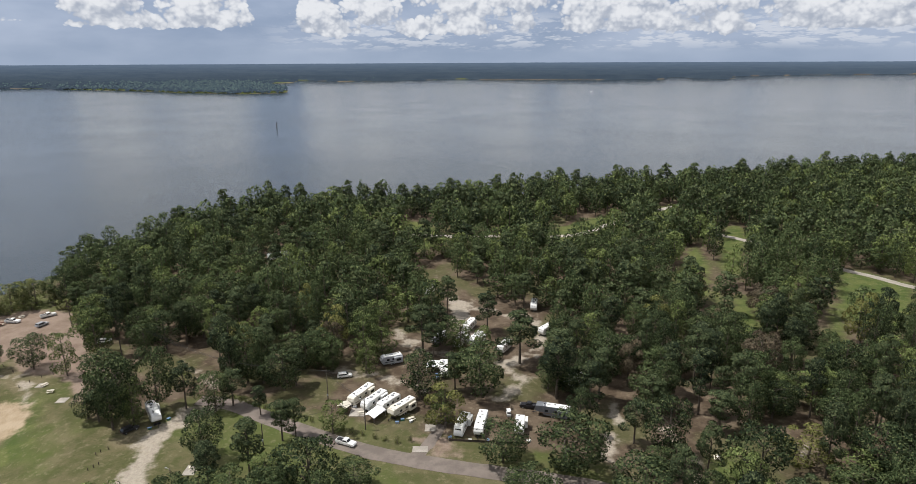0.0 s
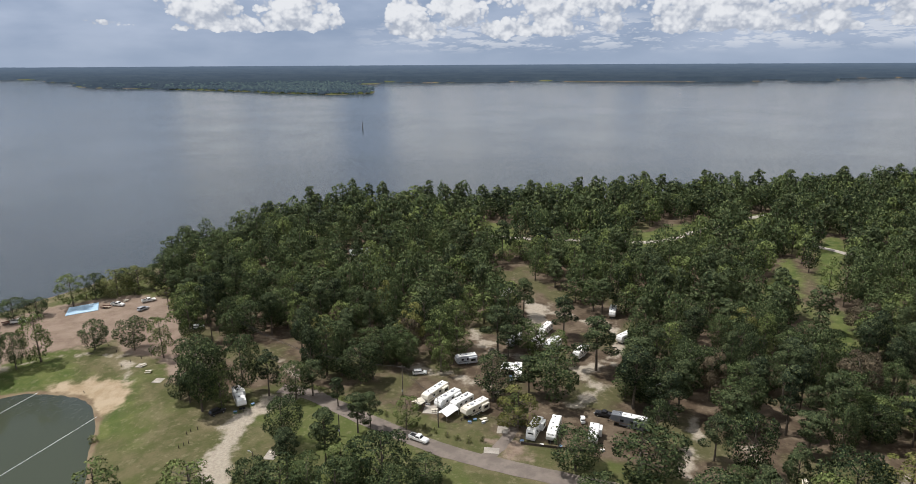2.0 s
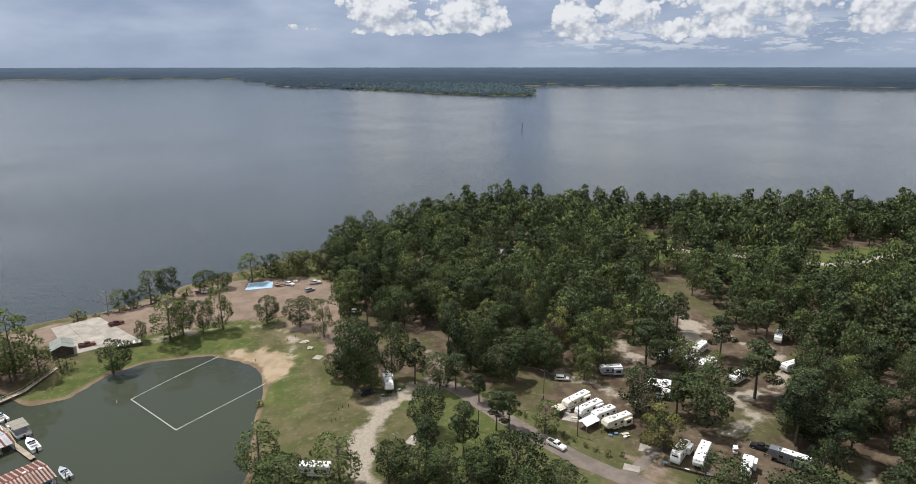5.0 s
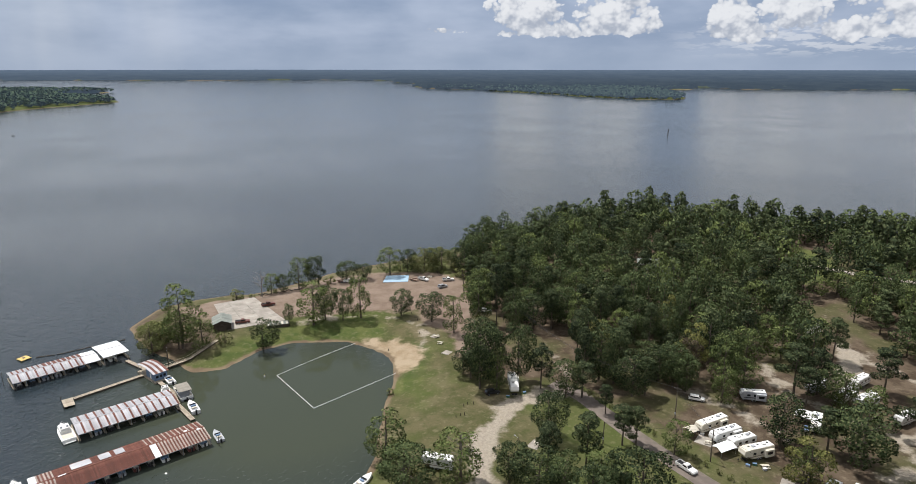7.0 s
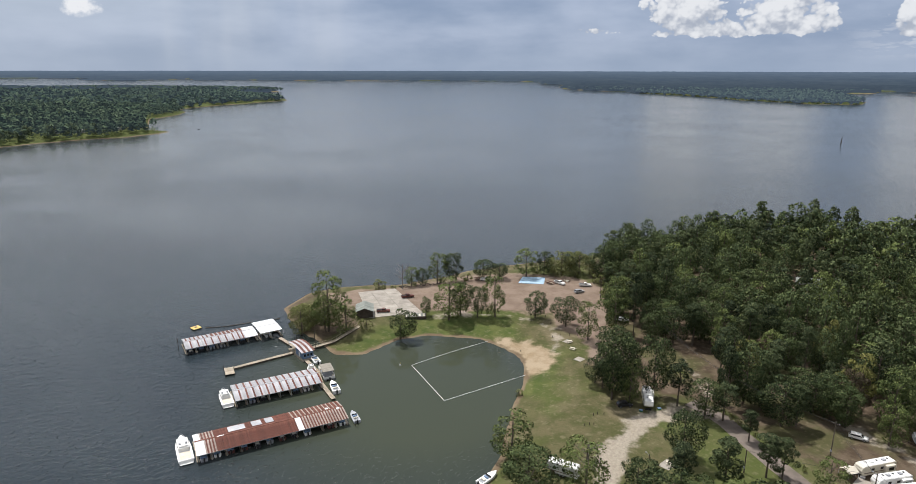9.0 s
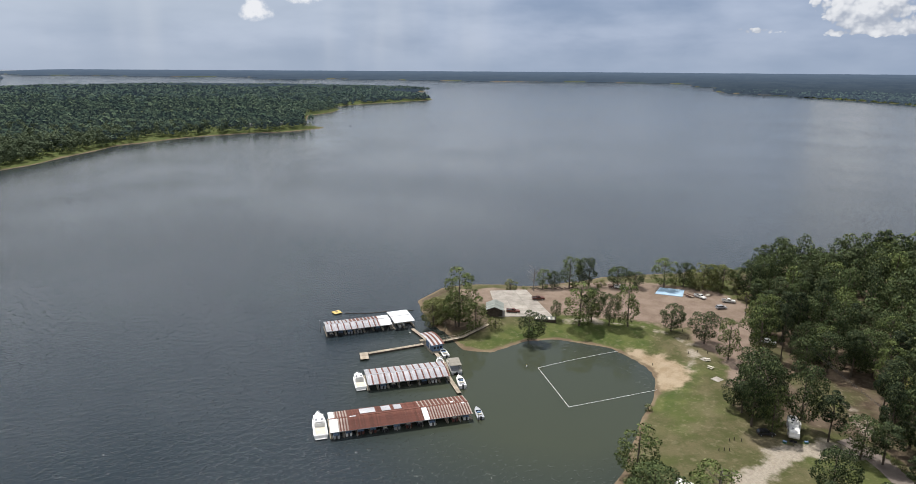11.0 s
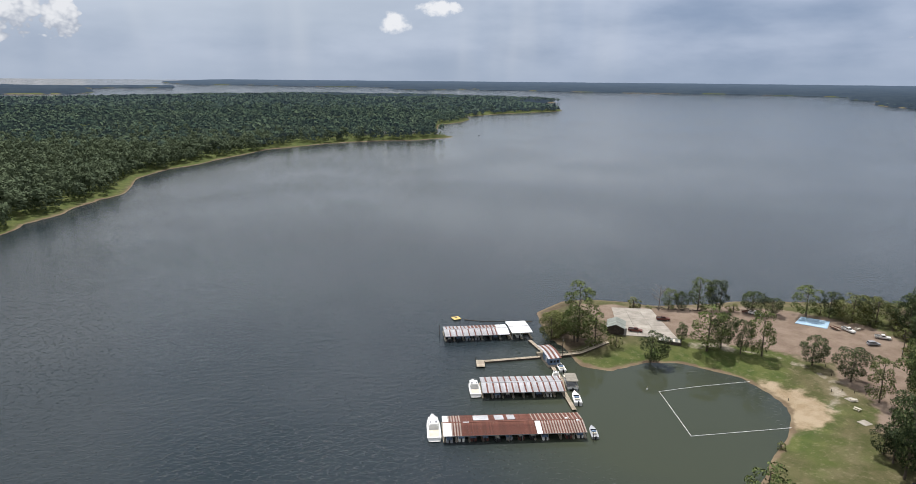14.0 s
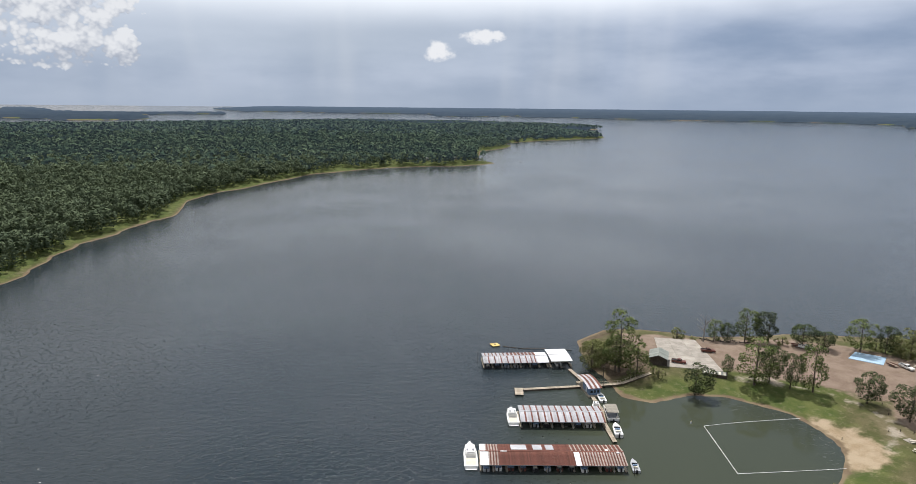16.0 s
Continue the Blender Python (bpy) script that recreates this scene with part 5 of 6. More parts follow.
for y in (-1.2, 1.2):
    part("float_tank", rod(bmesh.new(), (-1.6, y, 0.05), (1.6, y, 0.05), 0.3, n=9), DARKWOOD, raft)
part("box", box(-0.5, 0.3, -0.4, 0.4, 0.45, 0.75, 0.03), TRIM, raft)
log_mesh = to_mesh("log", rod(bmesh.new(), (0, 0, 0), (2.7, 0, 0), 0.24, 0.19, 8), DARKWOOD)
for k, (x, y, a) in enumerate([(-250.6, 66.2, 62), (-249.2, 69, 60), (-247.6, 71.9, 72), (-246.6, 74.8, 78), (-246, 77.7, 80), (-245.5, 80.6, 85), (-243, 88, 80), (-242.5, 91, 84)]):
    ob = thing("floating_log", pose(x, y, 0.05, 0, 0, a), "dark floating log of a breakwater boom", "log", "logs of the boom")
    part("log", log_mesh, None, ob)
for x, y, h in ((-204.9, 92, 7), (-206.6, 92.6, 7.5), (-236, 52, 4.5), (-149.6, 78.0, 3.6)):
    ob = thing("mooring_pile", pose(x, y, 0), "slim grey mooring pile standing in the water", "pile")
    part("shaft", rod(bmesh.new(), (0, 0, -2), (0, 0, h), 0.11, 0.08, 7), DARKWOOD, ob)
    part("cap", rod(bmesh.new(), (0, 0, h), (0, 0, h + 0.12), 0.13, 0.03, 7), STEEL, ob)
stump = thing("lake_snag", pose(-389, 978, 0), "bare dead trunk standing in the lake", "dead tree")
part("trunk", rod(bmesh.new(), (0, 0, -3), (0.5, 0, 9.5), 0.8, 0.5, 8), DARKWOOD, stump)
part("limb", rod(bmesh.new(), (0.3, 0, 6.0), (1.6, 0.3, 7.6), 0.16, 0.05, 5), DARKWOOD, stump)
rope = thing("float_line", pose(-171.8, 151.8, 0), "white float line round the swimming cove", "rope")
for name, pts in (("rope", [(0, 0), (-0.6, -12), (-1.0, -26), (-0.7, -39)]), ("rope", [(-0.7, -39), (12.7, -41.8), (26.2, -44.7)]), ("rope", [(26.2, -44.7), (27.5, -30), (28.6, -17), (29.3, -7.3)])):
    line = smooth_line(pts, 5)
    bm = tube([(q.x, q.y, 0.1) for q in line], 0.085, 6)
    part(name, bm, LINE, rope)
buoy = thing("buoy", pose(-175, 109.7, 0), "small white marker buoy", "buoy")
part("float", rod(bmesh.new(), (0, 0, -0.2), (0, 0, 0.5), 0.28, 0.2, 9), WHITE, buoy)
part("staff", rod(bmesh.new(), (0, 0, 0.5), (0, 0, 1.1), 0.05, n=6), ORANGE, buoy)

# ---- camp: trailers, cars, small things ----


def wheel(parent, x, y, r, wide=0.22):
    tyre = part("tyre", rod(bmesh.new(), (x, y - wide / 2, r), (x, y + wide / 2, r), r, n=14), RUBBER, parent)
    part("rim", rod(bmesh.new(), (x, y - wide / 2 - 0.012, r), (x, y + wide / 2 + 0.012, r), r * 0.55, n=10), STEEL, tyre)


def profile_body(side, wide, material, name, bevel=0.06):
    """A body from its side outline, drawn across its width, with eased edges."""
    bm = loft([[(x, -wide / 2, z) for x, z in side], [(x, wide / 2, z) for x, z in side]])
    bmesh.ops.bevel(bm, geom=list(bm.edges), offset=bevel, segments=2, profile=0.6, affect="EDGES")
    return bm


def trailer(x, y, turn, length, kind, label, paint=None, slides=1, seed=0):
    """A camper: body, roof, windows, door, slide-outs, roof units, wheels and hitch. Its front lies along x."""
    rng = random.Random(seed)
    paint = paint or WHITE
    ob = thing("camper_trailer", pose(x, y, gz(x, y), 0, 0, turn), label, "camper", "campers on the site")
    l, w, z0, z1 = length / 2, 2.5, 0.62, 3.15
    if kind == "fifth":
        side = [(-l, z0), (l - 2.6, z0), (l - 2.4, 1.5), (l - 0.5, 1.55), (l, 2.2), (l - 0.25, 3.35), (l - 2.6, 3.45), (-l + 0.2, 3.3), (-l, 3.1)]
        z1 = 3.38
    elif kind == "motor":
        side = [(-l, 0.5), (l - 0.1, 0.5), (l, 1.2), (l - 0.25, 2.5), (l - 0.6, 3.15), (-l + 0.15, 3.2), (-l, 3.0)]
    else:
        side = [(-l, z0), (l - 0.7, z0), (l - 0.1, 1.3), (l, 2.0), (l - 0.35, 2.9), (l - 0.8, 3.1), (-l + 0.2, 3.15), (-l, 2.9)]
    body = part("body", profile_body(side, w, paint, "body"), paint, ob)
    part("roof", box(-l + 0.25, l - (2.3 if kind == "fifth" else 1.0), -w / 2 + 0.12, w / 2 - 0.12, z1 - 0.05, z1 + 0.06, 0.03), WHITE, ob, "white membrane roof")
    for s in (-1, 1):
        y0 = s * w / 2
        part("stripe", box(-l + 0.1, l - 0.9, min(y0, y0 + s * 0.012), max(y0, y0 + s * 0.012), 1.22, 1.42), TRIM if paint is not GREYPAINT else BLACKPAINT, body)
        for k in range(3):
            xx = -l + length * (0.16 + 0.26 * k) + rng.uniform(-0.2, 0.2)
            part("window", box(xx - 0.45, xx + 0.45, min(y0, y0 + s * 0.03), max(y0, y0 + s * 0.03), 1.75, 2.4, 0.01), GLASS, body)
    part("rear_window", box(-l - 0.03, -l + 0.02, -0.7, 0.7, 1.8, 2.5, 0.01), GLASS, body)
    part("front_window", box(l - 0.32, l - 0.2, -0.8, 0.8, 2.05, 2.6, 0.01), GLASS, body)
    door = part("door", box(0.3, 0.95, -w / 2 - 0.03, -w / 2, 0.75, 2.6, 0.01), CREAM, body)
    part("door_handle", box(0.36, 0.42, -w / 2 - 0.07, -w / 2 - 0.03, 1.5, 1.7), STEEL, door)
    for k in range(slides):
        xx = -l * 0.55 + k * length * 0.42
        s = 1 if k == 0 else -1
        slide = part("slide_out", box(xx - 1.4, xx + 1.4, s * w / 2 if s > 0 else -w / 2 - 0.85, s * w / 2 + 0.85 if s > 0 else -w / 2, 0.85, 2.85, 0.05), paint, ob)
        part("window", box(xx - 0.8, xx + 0.8, s * (w / 2 + 0.87) - 0.02, s * (w / 2 + 0.87) + 0.02, 1.6, 2.4, 0.01), GLASS, slide)
    for xx in (-l * 0.45, l * 0.25) if length > 7.5 else (0.0,):
        part("roof_unit", box(xx - 0.5, xx + 0.5, -0.38, 0.38, z1 + 0.05, z1 + 0.36, 0.1), WHITE if rng.random() < 0.6 else GREYPAINT, ob, "roof air conditioner")
    for xx in (-l * 0.72, -l * 0.1, l * 0.5):
        part("roof_vent", box(xx - 0.2, xx + 0.2, -0.55, -0.15, z1 + 0.05, z1 + 0.2, 0.03), BLACKPAINT, ob)
    part("awning_roll", rod(bmesh.new(), (-l * 0.5, -w / 2 - 0.1, z1 - 0.3), (l * 0.5, -w / 2 - 0.1, z1 - 0.3), 0.09, n=8), GREYPAINT, ob)
    for xx in ((-0.6, 0.25) if kind != "motor" else (-l * 0.5, l * 0.66)):
        for s in (-1, 1):
            wheel(ob, xx, s * (w / 2 - 0.13), 0.36)
    if kind != "motor":
        part("hitch", box(l - 0.9, l + 1.0, -0.06, 0.06, 0.5, 0.62), BLACKPAINT, ob)
        part("jack", box(l + 0.6, l + 0.72, -0.05, 0.05, 0.0, 0.8), BLACKPAINT, ob)
        for xx in (-l + 0.5, l - 1.2):
            part("stabiliser", box(xx - 0.06, xx + 0.06, -0.9, 0.9, 0.0, 0.64), BLACKPAINT, ob)
    part("bumper", box(-l - 0.14, -l, -w / 2 + 0.1, w / 2 - 0.1, 0.5, 0.64, 0.03), STEEL, ob)
    return ob


def car(x, y, turn, kind, label, paint):
    ob = thing("pickup_truck" if kind == "pickup" else "car", pose(x, y, gz(x, y), 0, 0, turn), label, "pickup" if kind == "pickup" else "car", "vehicles on the site")
    l = 2.8 if kind == "pickup" else 2.35
    if kind == "pickup":
        lower = [(-l, 0.5), (l - 0.1, 0.45), (l, 0.8), (l - 0.25, 1.12), (0.9, 1.2), (-l, 1.15)]
        cabin = [(-0.85, 1.12), (1.15, 1.12), (0.55, 1.78), (-0.55, 1.82)]
    else:
        lower = [(-l, 0.5), (l - 0.1, 0.42), (l, 0.75), (l - 0.3, 0.98), (0.9, 1.06), (-l + 0.1, 1.1)]
        cabin = [(-l + 0.15, 1.05), (1.25, 1.02), (0.5, 1.62), (-l + 0.5, 1.66)]
    part("body", profile_body(lower, 1.85, paint, "body", 0.08), paint, ob)
    cab = part("cabin", profile_body(cabin, 1.6, paint, "cabin", 0.05), paint, ob)
    (xa, za), (xb, zb), (xc, zc), (xd, zd) = cabin
    for s in (-1, 1):
        pane = [(xa + 0.22, s * 0.8, za + 0.1), (xb - 0.3, s * 0.8, zb + 0.1), (xc - 0.05, s * 0.8, zc - 0.12), (xd + 0.08, s * 0.8, zd - 0.12)]
        part("side_window", loft([pane, [(x, y + s * 0.02, z) for x, y, z in pane]]), GLASS, cab)
    for (x0, z0), (x1, z1), s in (((xb, zb), (xc, zc), 1), ((xa, za), (xd, zd), -1)):
        pane = [(x0 - (x0 - x1) * 0.15 + s * 0.03, y, z0 + (z1 - z0) * 0.15) for y in (-0.7, 0.7)] + [(x1 + (x0 - x1) * 0.12 + s * 0.03, y, z1 - (z1 - z0) * 0.12) for y in (0.66, -0.66)]
        part("windscreen" if s > 0 else "rear_window", loft([pane, [(x + s * 0.02, y, z + 0.01) for x, y, z in pane]]), GLASS, cab)
    xs = [p[0] for p in cabin]
    part("roof", box(min(xs) + 0.42, 0.48 if kind != "pickup" else 0.5, -0.74, 0.74, max(p[1] for p in cabin) - 0.03, max(p[1] for p in cabin) + 0.05, 0.03), paint, cab)
    if kind == "pickup":
        part("bed", box(-l + 0.12, -0.95, -0.75, 0.75, 1.12, 1.2, 0.02), BLACKPAINT, ob, "dark open load bed")
        for s in (-1, 1):
            part("bed_rail", box(-l + 0.05, -0.9, s * 0.85 - 0.06, s * 0.85 + 0.06, 1.1, 1.38, 0.02), paint, ob)
        part("tailgate", box(-l, -l + 0.08, -0.8, 0.8, 1.05, 1.38, 0.02), paint, ob)
    for xx in (-l * 0.62, l * 0.62):
        for s in (-1, 1):
            wheel(ob, xx, s * 0.82, 0.36)
    for s in (-1, 1):
        part("headlight", box(l - 0.1, l + 0.01, s * 0.65 - 0.16, s * 0.65 + 0.16, 0.7, 0.86, 0.02), NEWSHEET, ob)
        part("tail_light", box(-l - 0.01, -l + 0.06, s * 0.72 - 0.1, s * 0.72 + 0.1, 0.75, 1.0, 0.02), RED, ob)
    part("bumper", box(l - 0.12, l + 0.06, -0.8, 0.8, 0.42, 0.6, 0.04), STEEL if kind == "pickup" else BLACKPAINT, ob)
    return ob


def mid_of(a, b):
    """Middle, heading and length between two ends of a trailer; the first is its front."""
    return (a[0] + b[0]) / 2, (a[1] + b[1]) / 2, math.degrees(math.atan2(a[1] - b[1], a[0] - b[0])), math.hypot(a[0] - b[0], a[1] - b[1])


for k, (a, b, kind, label, paint, slides) in enumerate([
        ((-49.6, 163.4), (-45.4, 173.4), "travel", "long cream travel trailer in a row on grass", CREAM, 1), ((-44.9, 161.2), (-40.7, 169.8), "travel", "white travel trailer with a rounded end", WHITE, 1),
        ((-40.3, 161.0), (-36.3, 168.0), "travel", "white travel trailer beside a canopy", WHITE, 0), ((-36.4, 157.8), (-31.3, 166.0), "fifth", "cream fifth-wheel camper with slide-outs", CREAM, 2),
        ((-16.5, 151.0), (-15.1, 159.4), "motor", "white motorhome with a cluttered roof", WHITE, 1), ((-11.1, 151.3), (-10.2, 161.2), "travel", "long white travel trailer on a gravel pitch", WHITE, 0),
        ((-0.2, 152.6), (0.1, 159.4), "travel", "white travel trailer half under trees", WHITE, 1), ((4.3, 165.6), (14.2, 163.8), "fifth", "dark grey fifth-wheel camper parked crosswise", DARKGREY, 1),
        ((-100.0, 148.2), (-106.9, 156.0), "fifth", "white fifth-wheel camper under big trees", WHITE, 1), ((-24.4, 183.2), (-25.4, 191.5), "travel", "white travel trailer with an awning roof", WHITE, 0),
        ((-31.2, 207.5), (-28.6, 215.4), "travel", "pale grey travel trailer among pines", GREYPAINT, 0), ((-22.8, 206.6), (-20.8, 215), "motor", "white motorhome among pines", WHITE, 1),
        ((-18.4, 206.2), (-14.8, 215.0), "fifth", "white fifth-wheel camper among pines", WHITE, 1), ((-21, 220), (-18.6, 228), "travel", "white travel trailer deep in the wood", WHITE, 0),
        ((4.2, 243), (4.8, 251), "travel", "white travel trailer deep in the wood", WHITE, 0), ((-7.6, 203), (-4.6, 210), "travel", "white travel trailer behind pines", WHITE, 0),
        ((6.6, 219.6), (10.6, 225), "travel", "white travel trailer deep in the wood", WHITE, 0), ((-46.6, 191), (-40.2, 194.6), "travel", "white travel trailer in tree shade", GREYPAINT, 1),
        ((-42.8, 257), (-39.6, 264), "travel", "small white trailer far in the wood", WHITE, 0), ((-98.4, 104.4), (-91.0, 107.8), "fifth", "white fifth-wheel camper by the cove bank", WHITE, 0),
        ((14, 182), (19, 187), "travel", "white travel trailer behind dense trees", WHITE, 0)]):
    x, y, turn, length = mid_of(a, b)
    trailer(x, y, turn, min(max(length, 6.2), 10.6), kind, label, paint, slides, k)


def canopy(x, y, turn, l, w, h, paint, label):
    """A peaked shelter on four posts."""
    ob = thing("canopy", pose(x, y, gz(x, y), 0, 0, turn), label, "canopy")
    for sx in (-1, 1):
        for sy in (-1, 1):
            part("post", rod(bmesh.new(), (sx * (l / 2 - 0.1), sy * (w / 2 - 0.1), 0), (sx * (l / 2 - 0.1), sy * (w / 2 - 0.1), h), 0.05), STEEL, ob)
    for s in (-1, 1):
        part("roof_panel", loft([[(-l / 2, s * w / 2, h - 0.05), (-l / 2, s * w / 2, h), (-l / 2, 0, h + 0.75), (-l / 2, 0, h + 0.7)], [(l / 2, s * w / 2, h - 0.05), (l / 2, s * w / 2, h), (l / 2, 0, h + 0.75), (l / 2, 0, h + 0.7)]]), paint, ob)
    return ob


canopy(-40.9, 158.4, 66, 5.6, 3.6, 2.0, NEWSHEET, "white peaked carport canopy by the trailers")
canopy(-50.6, 161.2, 66, 3.2, 3.2, 2.1, CREAM, "cream pop-up tent canopy on grass")
canopy(-28.4, 189.6, 0, 4.6, 5.0, 2.3, WHITE, "white awning roof beside a trailer")
for x, y, turn, kind, label, paint in [
        (-45.6, 145.0, -18, "pickup", "white pickup on the camp road", WHITE), (-106.5, 145.3, 60, "car", "black off-road car in tree shade", BLACKPAINT), (-56.3, 181.7, 20, "car", "white car parked under trees", WHITE),
        (-222.4, 188.6, 40, "pickup", "white pickup on the clay lot", WHITE), (-197.6, 212.9, 5, "pickup", "white pickup beside the painted slab", WHITE), (-183.8, 211.0, 75, "car", "dark grey car on the clay lot", GREYPAINT),
        (-188.1, 220, 50, "pickup", "white pickup at the edge of the wood", WHITE), (-216.6, 128.2, 60, "pickup", "faded red pickup by the dark shed", RED), (-225.4, 146, 75, "pickup", "rusty red truck beside the slab", RED),
        (2.6, 168.6, 170, "pickup", "black pickup at a camper hitch", BLACKPAINT), (-150, 199, 30, "car", "white car in the shade of the wood", WHITE)
        ]:
    car(x, y, turn, kind, label, paint)


def cart(x, y, turn):
    ob = thing("golf_cart", pose(x, y, gz(x, y), 0, 0, turn), "small white golf cart on bare ground", "golf cart")
    part("body", profile_body([(-1.1, 0.3), (1.1, 0.3), (1.15, 0.7), (0.5, 0.75), (0.4, 0.5), (-0.1, 0.5), (-0.2, 0.85), (-1.1, 0.9)], 1.15, WHITE, "body", 0.04), WHITE, ob)
    part("seat", box(-0.7, -0.1, -0.5, 0.5, 0.85, 1.0, 0.04), BLACKPAINT, ob)
    part("roof", box(-0.9, 0.7, -0.58, 0.58, 1.78, 1.85, 0.02), WHITE, ob)
    for xx in (-0.85, 0.65):
        for yy in (-0.52, 0.52):
            part("post", rod(bmesh.new(), (xx, yy, 0.6), (xx, yy, 1.8), 0.025), STEEL, ob)
    for xx in (-0.75, 0.75):
        for yy in (-0.5, 0.5):
            wheel(ob, xx, yy, 0.22, 0.18)


cart(-3.3, 163.8, 100)


def utility_trailer(x, y, turn):
    ob = thing("utility_trailer", pose(x, y, gz(x, y), 0, 0, turn), "rusty open utility trailer on the clay lot", "trailer")
    part("bed", box(-1.8, 1.8, -0.95, 0.95, 0.5, 0.6, 0.02), PLANK, ob)
    for s in (-1, 1):
        part("side_rail", box(-1.8, 1.8, s * 0.93 - 0.04, s * 0.93 + 0.04, 0.6, 1.0), RED, ob)
        wheel(ob, 0, s * 1.05, 0.34)
    part("tongue", box(1.8, 3.0, -0.06, 0.06, 0.45, 0.55), RED, ob)


utility_trailer(-200.8, 209.6, 10)
utility_trailer(-225.6, 186.4, 60)


def shed():
    ob = thing("shed", pose(-219.4, 121.0, gz(-219.4, 121.0), 0, 0, -30), "dark timber shed with a grey-green gable roof", "shed")
    l, w, h = 8.0, 6.4, 2.9
    for y in (-w / 2, w / 2):
        part("wall", box(-l / 2, l / 2, y - 0.08, y + 0.08, 0, h), DARKWOOD, ob)
    for x in (-l / 2, l / 2):
        gable = [(x, -w / 2 - 0.05, 0), (x, w / 2 + 0.05, 0), (x, w / 2 + 0.05, h), (x, 0, h + 1.25), (x, -w / 2 - 0.05, h)]
        part("wall", loft([gable, [(a + 0.16, b, c) for a, b, c in gable]]), DARKWOOD, ob)
    part("door", box(l / 2 + 0.17, l / 2 + 0.23, -1.1, 1.1, 0.02, 2.2, 0.01), DARKWOOD, ob, "wide dark plank door")
    for s in (-1, 1):
        for k in range(6):
            x0 = -l / 2 - 0.5 + k * (l + 1.2) / 6
            x1 = x0 + (l + 1.2) / 6 - 0.02
            v = [(x0, 0, h + 1.32), (x1, 0, h + 1.32), (x1, s * (w / 2 + 0.5), h - 0.12), (x0, s * (w / 2 + 0.5), h - 0.12)]
            part("roof_panel", loft([v, [(a, b, c + 0.08) for a, b, c in v]]), GREENROOF, ob)
    part("floor", box(-l / 2, l / 2, -w / 2, w / 2, -0.1, 0.06), PLANK, ob)


shed()


def timber_wall(x, y, turn, length, high):
    ob = thing("retaining_wall", pose(x, y, gz(x, y), 0, 0, turn), "low dark timber wall round a raised bed", "wall")
    for k in range(4):
        part("timber", box(-length / 2, length / 2, -0.14, 0.14, k * high / 4 - 0.05, (k + 1) * high / 4 - 0.07, 0.02), DARKWOOD, ob)
    for s in (-1, 1):
        part("end_timber", box(s * length / 2 - 0.14, s * length / 2 + 0.14, 0.14, 4.0, -0.05, high - 0.07, 0.02), DARKWOOD, ob)
    for k in range(5):
        part("pale_slab", box(-length / 2 + 0.5 + k * length / 5, -length / 2 + 1.3 + k * length / 5, 0.5, 3.2, high - 0.3, high - 0.1, 0.02), CREAM, ob)
    part("bed", box(-length / 2 + 0.15, length / 2 - 0.15, 0.15, 3.9, -0.05, high - 0.2), GREENROOF, ob)


timber_wall(-203.4, 135.4, 58, 8.4, 1.2)


def picnic_table(x, y, turn):
    ob = thing("picnic_table", pose(x, y, gz(x, y) + 0.02, 0, 0, turn), "weathered pale picnic table on grass", "picnic table")
    for k in range(5):
        part("table_plank", box(-1.0, 1.0, -0.4 + k * 0.16, -0.26 + k * 0.16, 0.72, 0.77, 0.01), CREAM, ob)
    for s in (-1, 1):
        part("bench", box(-1.0, 1.0, s * 0.75 - 0.13, s * 0.75 + 0.13, 0.43, 0.48, 0.01), CREAM, ob)
        part("cross_beam", box(s * 0.7 - 0.04, s * 0.7 + 0.04, -0.85, 0.85, 0.36, 0.43), PLANK, ob)
        for t in (-1, 1):
            part("leg", rod(bmesh.new(), (s * 0.7, t * 0.75, -0.05), (s * 0.7, t * 0.25, 0.73), 0.05, n=4), PLANK, ob)


for x, y, a in ((-143.6, 163.2, 20), (-148.6, 166.8, 70), (-80.6, 130.8, 30), (-45.4, 160.4, 20), (50, 148, 80), (-30.6, 158.6, 40), (-198, 218, 30)):
    picnic_table(x, y, a)


def bollard(x, y, h=0.9, r=0.11):
    ob = thing("wooden_post", pose(x, y, gz(x, y)), "short dark wooden post in grass", "post", "barrier posts")
    part("shaft", rod(bmesh.new(), (0, 0, -0.3), (0, 0, h), r, r * 0.9, 7), DARKWOOD, ob)
    part("cap", rod(bmesh.new(), (0, 0, h), (0, 0, h + 0.07), r * 0.9, r * 0.3, 7), DARKWOOD, ob)


for x, y in ((-106.3, 127.5), (-105.8, 128.9), (-105.1, 130), (-108.5, 133.8), (-108.3, 135.3), (-107, 136.6), (-155.5, 164.9), (-155, 168.6), (-165.3, 174.2), (-165.9, 180.7), (-157, 150), (-172, 178), (-153, 171.5), (-151, 174)):
    bollard(x, y)


